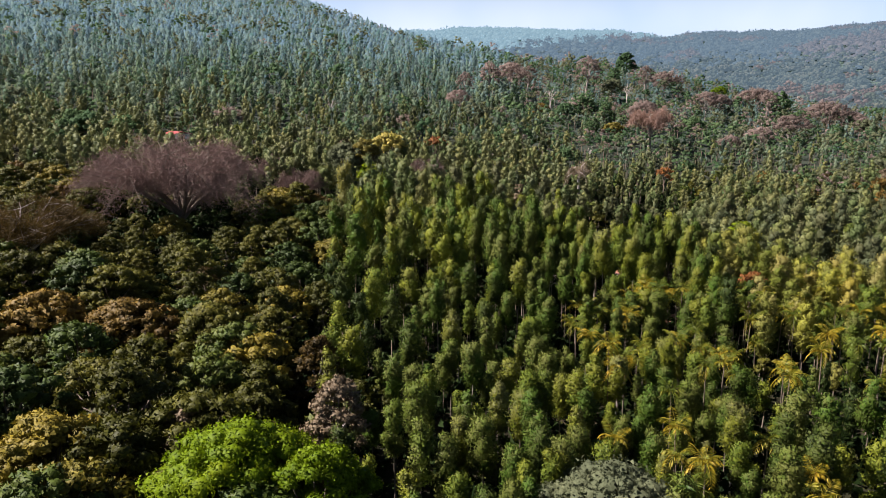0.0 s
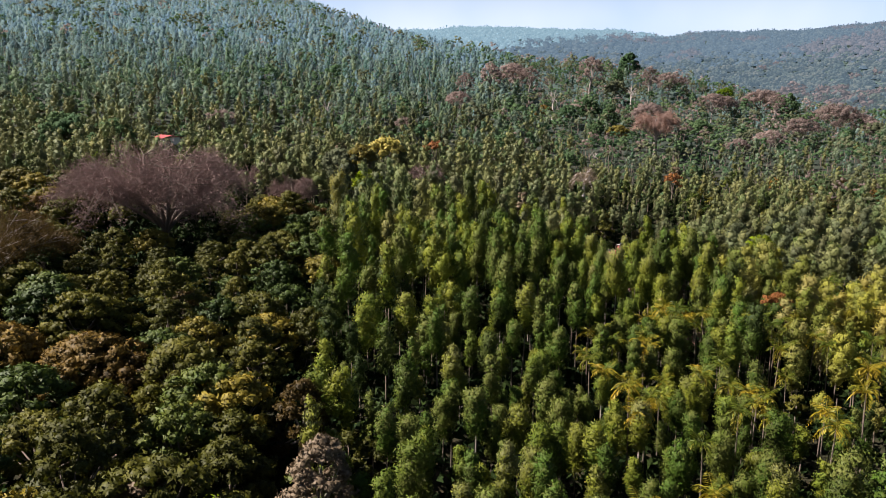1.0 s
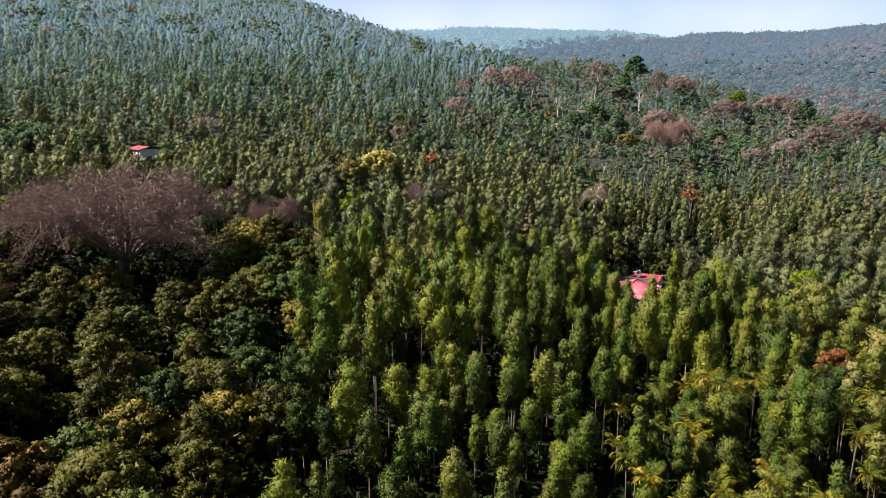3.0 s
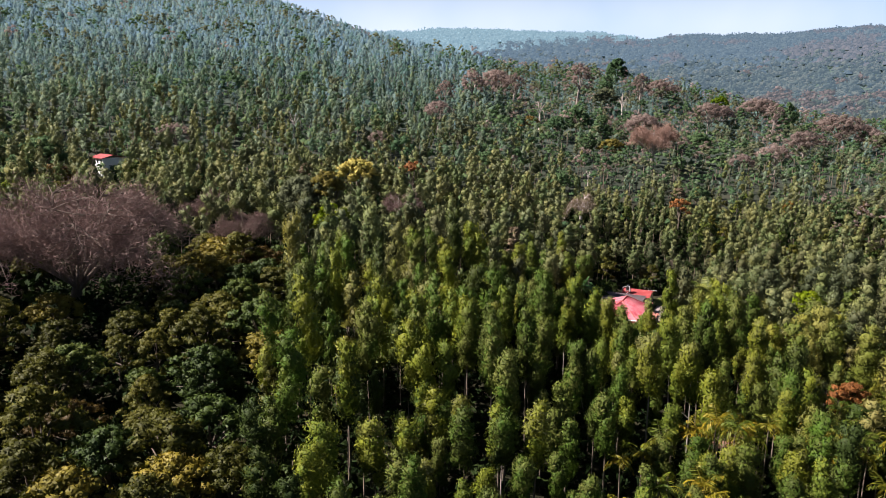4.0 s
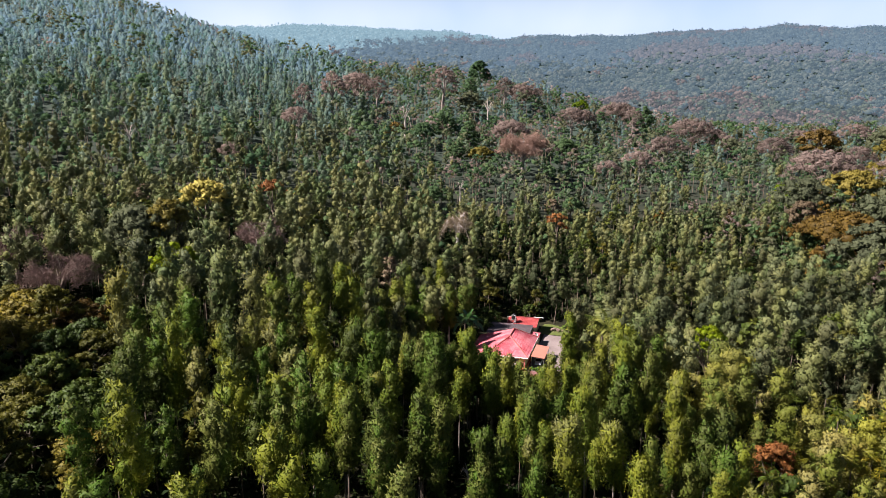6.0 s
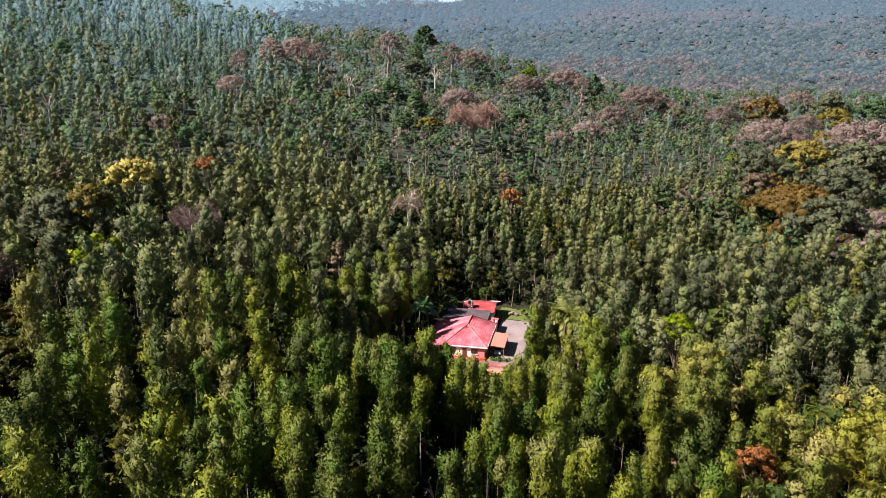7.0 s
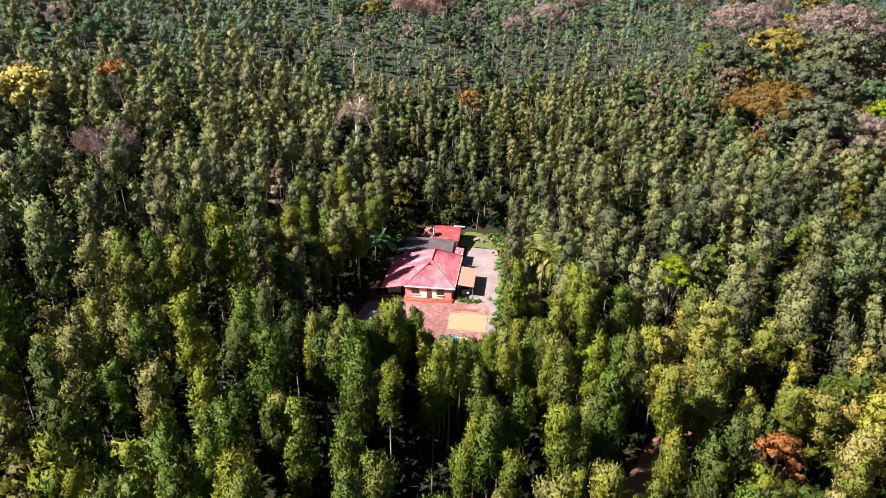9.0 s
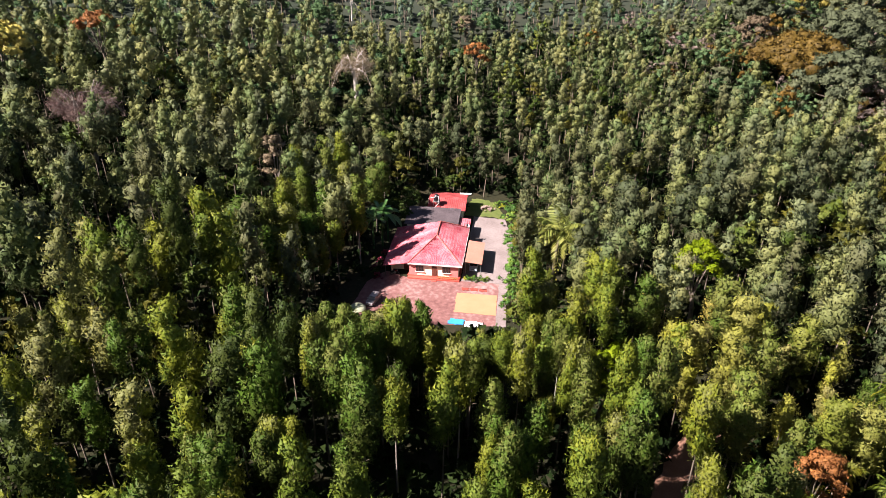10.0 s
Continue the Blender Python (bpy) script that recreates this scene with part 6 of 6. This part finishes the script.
for k in range(24):
    v = -13 + 1.75 * k
    u = 20.6 + 0.7 * math.sin(k * 1.7) - (0 if v < 16 else (v - 16) * 0.16)
    big = 1.0 + 0.5 * ((k * 7) % 5) / 4
    p = at_house(u, v)
    shrub("hedge_shrub", (p.x, p.y, float(ground_z(p.x, p.y))), 1.6 * big, 3.0 * big, LEAF_SHRUB if k % 4 else LEAF_GREEN, "bushy green hedge shrub along the yard edge", 120 + k, 16, 24, 0.36)["group"] = "hedge of the yard"
for k in range(7):
    p = at_house(15.0 + 0.75 * k, 33.0 + 1.2 * math.sin(k * 2.6))
    shrub("garden_shrub", (p.x, p.y, 0), 0.9, 1.4, LEAF_GOLD if k == 2 else LEAF_SHRUB, "golden-leaved shrub on the grass" if k == 2 else "green shrub on the grass", 160 + k, 12, 22, 0.3)["group"] = "shrubs on the grass"
for k, (u, v, r, h) in enumerate(((-0.5, -16.6, 1.9, 3.6), (1.6, -17.6, 2.1, 4.4), (3.4, -16.8, 1.8, 3.4), (5.2, -18.0, 1.9, 3.8), (-3.2, -17.8, 1.8, 3.2))):
    p = at_house(u, v)
    shrub("garden_shrub", (p.x, p.y, float(ground_z(p.x, p.y))), r, h, LEAF_OLIVE if k % 2 else LEAF_GOLDOLIVE, "tall loose shrub with olive leaves below the forecourt", 180 + k, 26, 40, 0.32)["group"] = "shrubs below the forecourt"
for k in range(11):
    pot = thing("potted_plant", at_house(5.75 + 0.37 * k, -0.5, 0.31), 0, label="small green plant in a terracotta pot", category="potted plant", group="pots along the ledge")
    part("pot", rod((0, 0, 0), (0, 0, 0.24), 0.10, 10, 0.14), CLAY, pot)
    gg = np.random.default_rng(200 + k)
    s = Soup()
    P = gg.normal(size=(26, 3)) * [0.10, 0.10, 0.07] + [0, 0, 0.38]
    s.leaves(P, gg.normal(size=P.shape) + [0, 0, 0.8], 0.2, 0.09, gg.uniform(0.1, 0.6, 26), gg)
    piece("leaves", s.mesh("leaves", LEAF_SHRUB), pot)


def build_motorbike():
    m = thing("motorbike", at_house(-2.6, 0.4, 0.05), HOUSE_TURN + 15, label="dark motorbike parked under the wing eaves", category="motorbike")
    for x in (-0.62, 0.62):
        bm = bmesh.new()
        s = Soup()
        a = np.linspace(0, 2 * np.pi, 17)
        s.tube(np.stack([x + 0.26 * np.cos(a), 0 * a, 0.30 + 0.26 * np.sin(a)], 1), np.full(17, 0.05), 6)
        bm.free()
        w = piece("wheel", s.mesh("wheel", BLACKP), m)
        part("hub", rod((x, -0.06, 0.3), (x, 0.06, 0.3), 0.06), STEEL, w)
    part("frame", rod((-0.6, 0, 0.32), (0.4, 0, 0.75), 0.05), STEEL, m)
    part("engine", box(-0.2, 0.2, -0.13, 0.13, 0.28, 0.6, 0.03), STEEL, m)
    part("tank", box(-0.05, 0.42, -0.14, 0.14, 0.72, 0.95, 0.05), BERRY, m)
    part("seat", box(-0.7, -0.06, -0.13, 0.13, 0.74, 0.84, 0.03), BLACKP, m)
    part("fork", rod((0.62, 0, 0.3), (0.42, 0, 0.98), 0.035), STEEL, m)
    part("handlebar", rod((0.42, -0.34, 1.02), (0.42, 0.34, 1.02), 0.02), STEEL, m)


build_motorbike()


# ---------------------------------------------------------------- palms and bananas
def make_palm(name, H, trunk_r, fronds, length, mat, seed, label, width=0.9, leaflets=16, dead=0, lean=0.4):
    g = np.random.default_rng(seed)
    s, w = Soup(), Soup()
    f = np.linspace(0, 1, 8)
    pts = np.stack([lean * f ** 2, 0.3 * lean * np.sin(f * 2), H * f - 0.4 * (f == 0)], 1)
    w.tube(pts, trunk_r * np.linspace(1.2, 0.75, 8), 7)
    for i in range(fronds):
        q = i / fronds
        frond(s, g, pts[-1], i * 2.4 + g.normal(0, 0.2), 1.25 - 1.35 * q + g.normal(0, 0.1), length * g.uniform(0.85, 1.1), 0.55 + 0.55 * q, width, leaflets, g.uniform(-0.05, 0.2) + 0.25 * q)
    ob = thing(name, (0, 0, -500), label=label, category="palm")
    piece("trunk", w.mesh("trunk", BARK, True), ob)
    piece("crown", s.mesh("crown", mat), ob)
    return ob


coco = make_palm("coconut_palm", 12.2, 0.20, 24, 4.6, LEAF_COCO, 5, "coconut palm with arching yellow-green fronds", 1.3, 24, 0, 1.2)
coco.matrix_world = pose(68.0, 210.0, float(ground_z(68, 210)), 0, 0, 20) @ Matrix.Diagonal((1.3, 1.3, 1.12, 1))

ARECA = [make_palm("areca_palm", h, 0.10, 9, 2.5, LEAF_PALM, 40 + k, "slender areca palm with yellowing drooping fronds", 0.85, 14, 0, 0.3) for k, h in enumerate((10.8, 12.2, 9.8))]
for p in ARECA:
    tagged(p, group="areca palms")
g = np.random.default_rng(77)
px = np.concatenate([g.uniform(18, 78, 70), g.uniform(55, 92, 16), g.normal(50, 8, 26)])
py = np.concatenate([g.uniform(58, 135, 70), g.uniform(125, 160, 16), g.normal(140, 6, 26)])
sel = (px < 0.62 * py + 8) & (px > 18 + 0.12 * np.abs(py - 90)) & (track_gap(px, py) > 2)
n = 0
for x, y in zip(px[sel], py[sel]):
    p = ARECA[n % 3]
    turn, size = g.uniform(0, 360), g.uniform(0.9, 1.18)
    stand(p, x, y, turn, size) if n < 3 else stand_copy(p, x, y, turn, size)
    n += 1


def make_banana(seed, H, label):
    g = np.random.default_rng(seed)
    s, w = Soup(), Soup()
    w.tube([[0, 0, -0.3], [0.05, 0, H * 0.5], [0, 0.05, H]], [0.16, 0.13, 0.09], 7, 0.4)
    for i in range(11):
        a, q = i * 2.4, i / 11
        ln, wd = g.uniform(2.9, 3.7), g.uniform(0.65, 0.85)
        k = np.linspace(0, 1, 9)
        hx, z = ln * (k - 0.15 * k ** 2) * (0.35 + 0.6 * q), ln * (1.05 - 0.75 * q) * k - ln * (0.45 + 0.35 * q) * k ** 2.2
        rib = np.stack([np.cos(a) * hx, np.sin(a) * hx, H + z], 1)
        d = unit(np.gradient(rib, axis=0))
        sd = unit(np.cross(d, [0, 0, 1.0]))
        hw = (wd * np.sin(np.pi * (0.08 + 0.9 * k)) ** 0.6 / 2)[:, None]
        L_, R_ = rib + sd * hw + [0, 0, 0.1], rib - sd * hw + [0, 0, 0.1]
        V = np.stack([L_, rib, R_], 1).reshape(-1, 3)
        T = []
        for j in range(8):
            b = j * 3
            for o in (0, 1):
                T += [(b + o, b + o + 1, b + o + 4), (b + o, b + o + 4, b + o + 3)]
        s.put(V, np.array(T), g.uniform(0.1, 0.6))
    ob = thing("banana_plant", (0, 0, -500), label=label, category="banana plant")
    piece("stem", w.mesh("stem", LEAF_BANANA, True), ob)
    piece("leaves", s.mesh("leaves", LEAF_BANANA), ob)
    return ob


for k, (u, v, hh) in enumerate(((-7.2, 11.2, 6.6), (-8.8, 10.0, 5.6), (-6.4, 13.4, 5.0))):
    p = at_house(u, v)
    b_ = make_banana(90 + k, hh, "tall banana plant with broad green leaves beside the house")
    b_.matrix_world = pose(p.x, p.y, float(ground_z(p.x, p.y)), 0, 0, k * 70) @ Matrix.Diagonal((1.5, 1.5, 1.2, 1))
    tagged(b_, group="bananas by the house")


# ---------------------------------------------------------------- the white house on the hill
def build_white_house(x, y, w, d, hgt, turn, roof, label):
    h = thing("hill_house", (x, y, float(ground_z(x, y))), turn, label=label, category="house")
    part("wall", box(-w / 2, w / 2, -d / 2, d / 2, -2, hgt), WHITE, h, "white painted walls")
    o = 0.7
    a, b, c, e = (-w / 2 - o, -d / 2 - o, hgt), (w / 2 + o, -d / 2 - o, hgt), (w / 2 + o, 0, hgt + 1.1), (-w / 2 - o, 0, hgt + 1.1)
    part("roof", slab([a, b, c, e], 0.15), roof, h)
    part("roof", slab([e, c, (w / 2 + o, d / 2 + o, hgt), (-w / 2 - o, d / 2 + o, hgt)], 0.15), roof, h)
    for u in (-w / 3, 0, w / 3):
        for z in ((1.4, 4.5) if hgt > 5 else (1.0,)):
            wd = part("window", box(u - 0.55, u + 0.55, -d / 2 - 0.06, -d / 2 - 0.01, z, z + 1.3), DOORWOOD, h)
            part("pane", box(u - 0.45, u + 0.45, -d / 2 - 0.08, -d / 2 - 0.062, z + 0.1, z + 1.2), GLASS, wd)


build_white_house(-122, 329, 9.0, 7.5, 6.6, -42, TILE_OLD, "white two-storey house with a red roof on the hillside")
build_white_house(-162, 731, 16, 8, 4.0, 5, SHEET, "low white building high on the hillside")
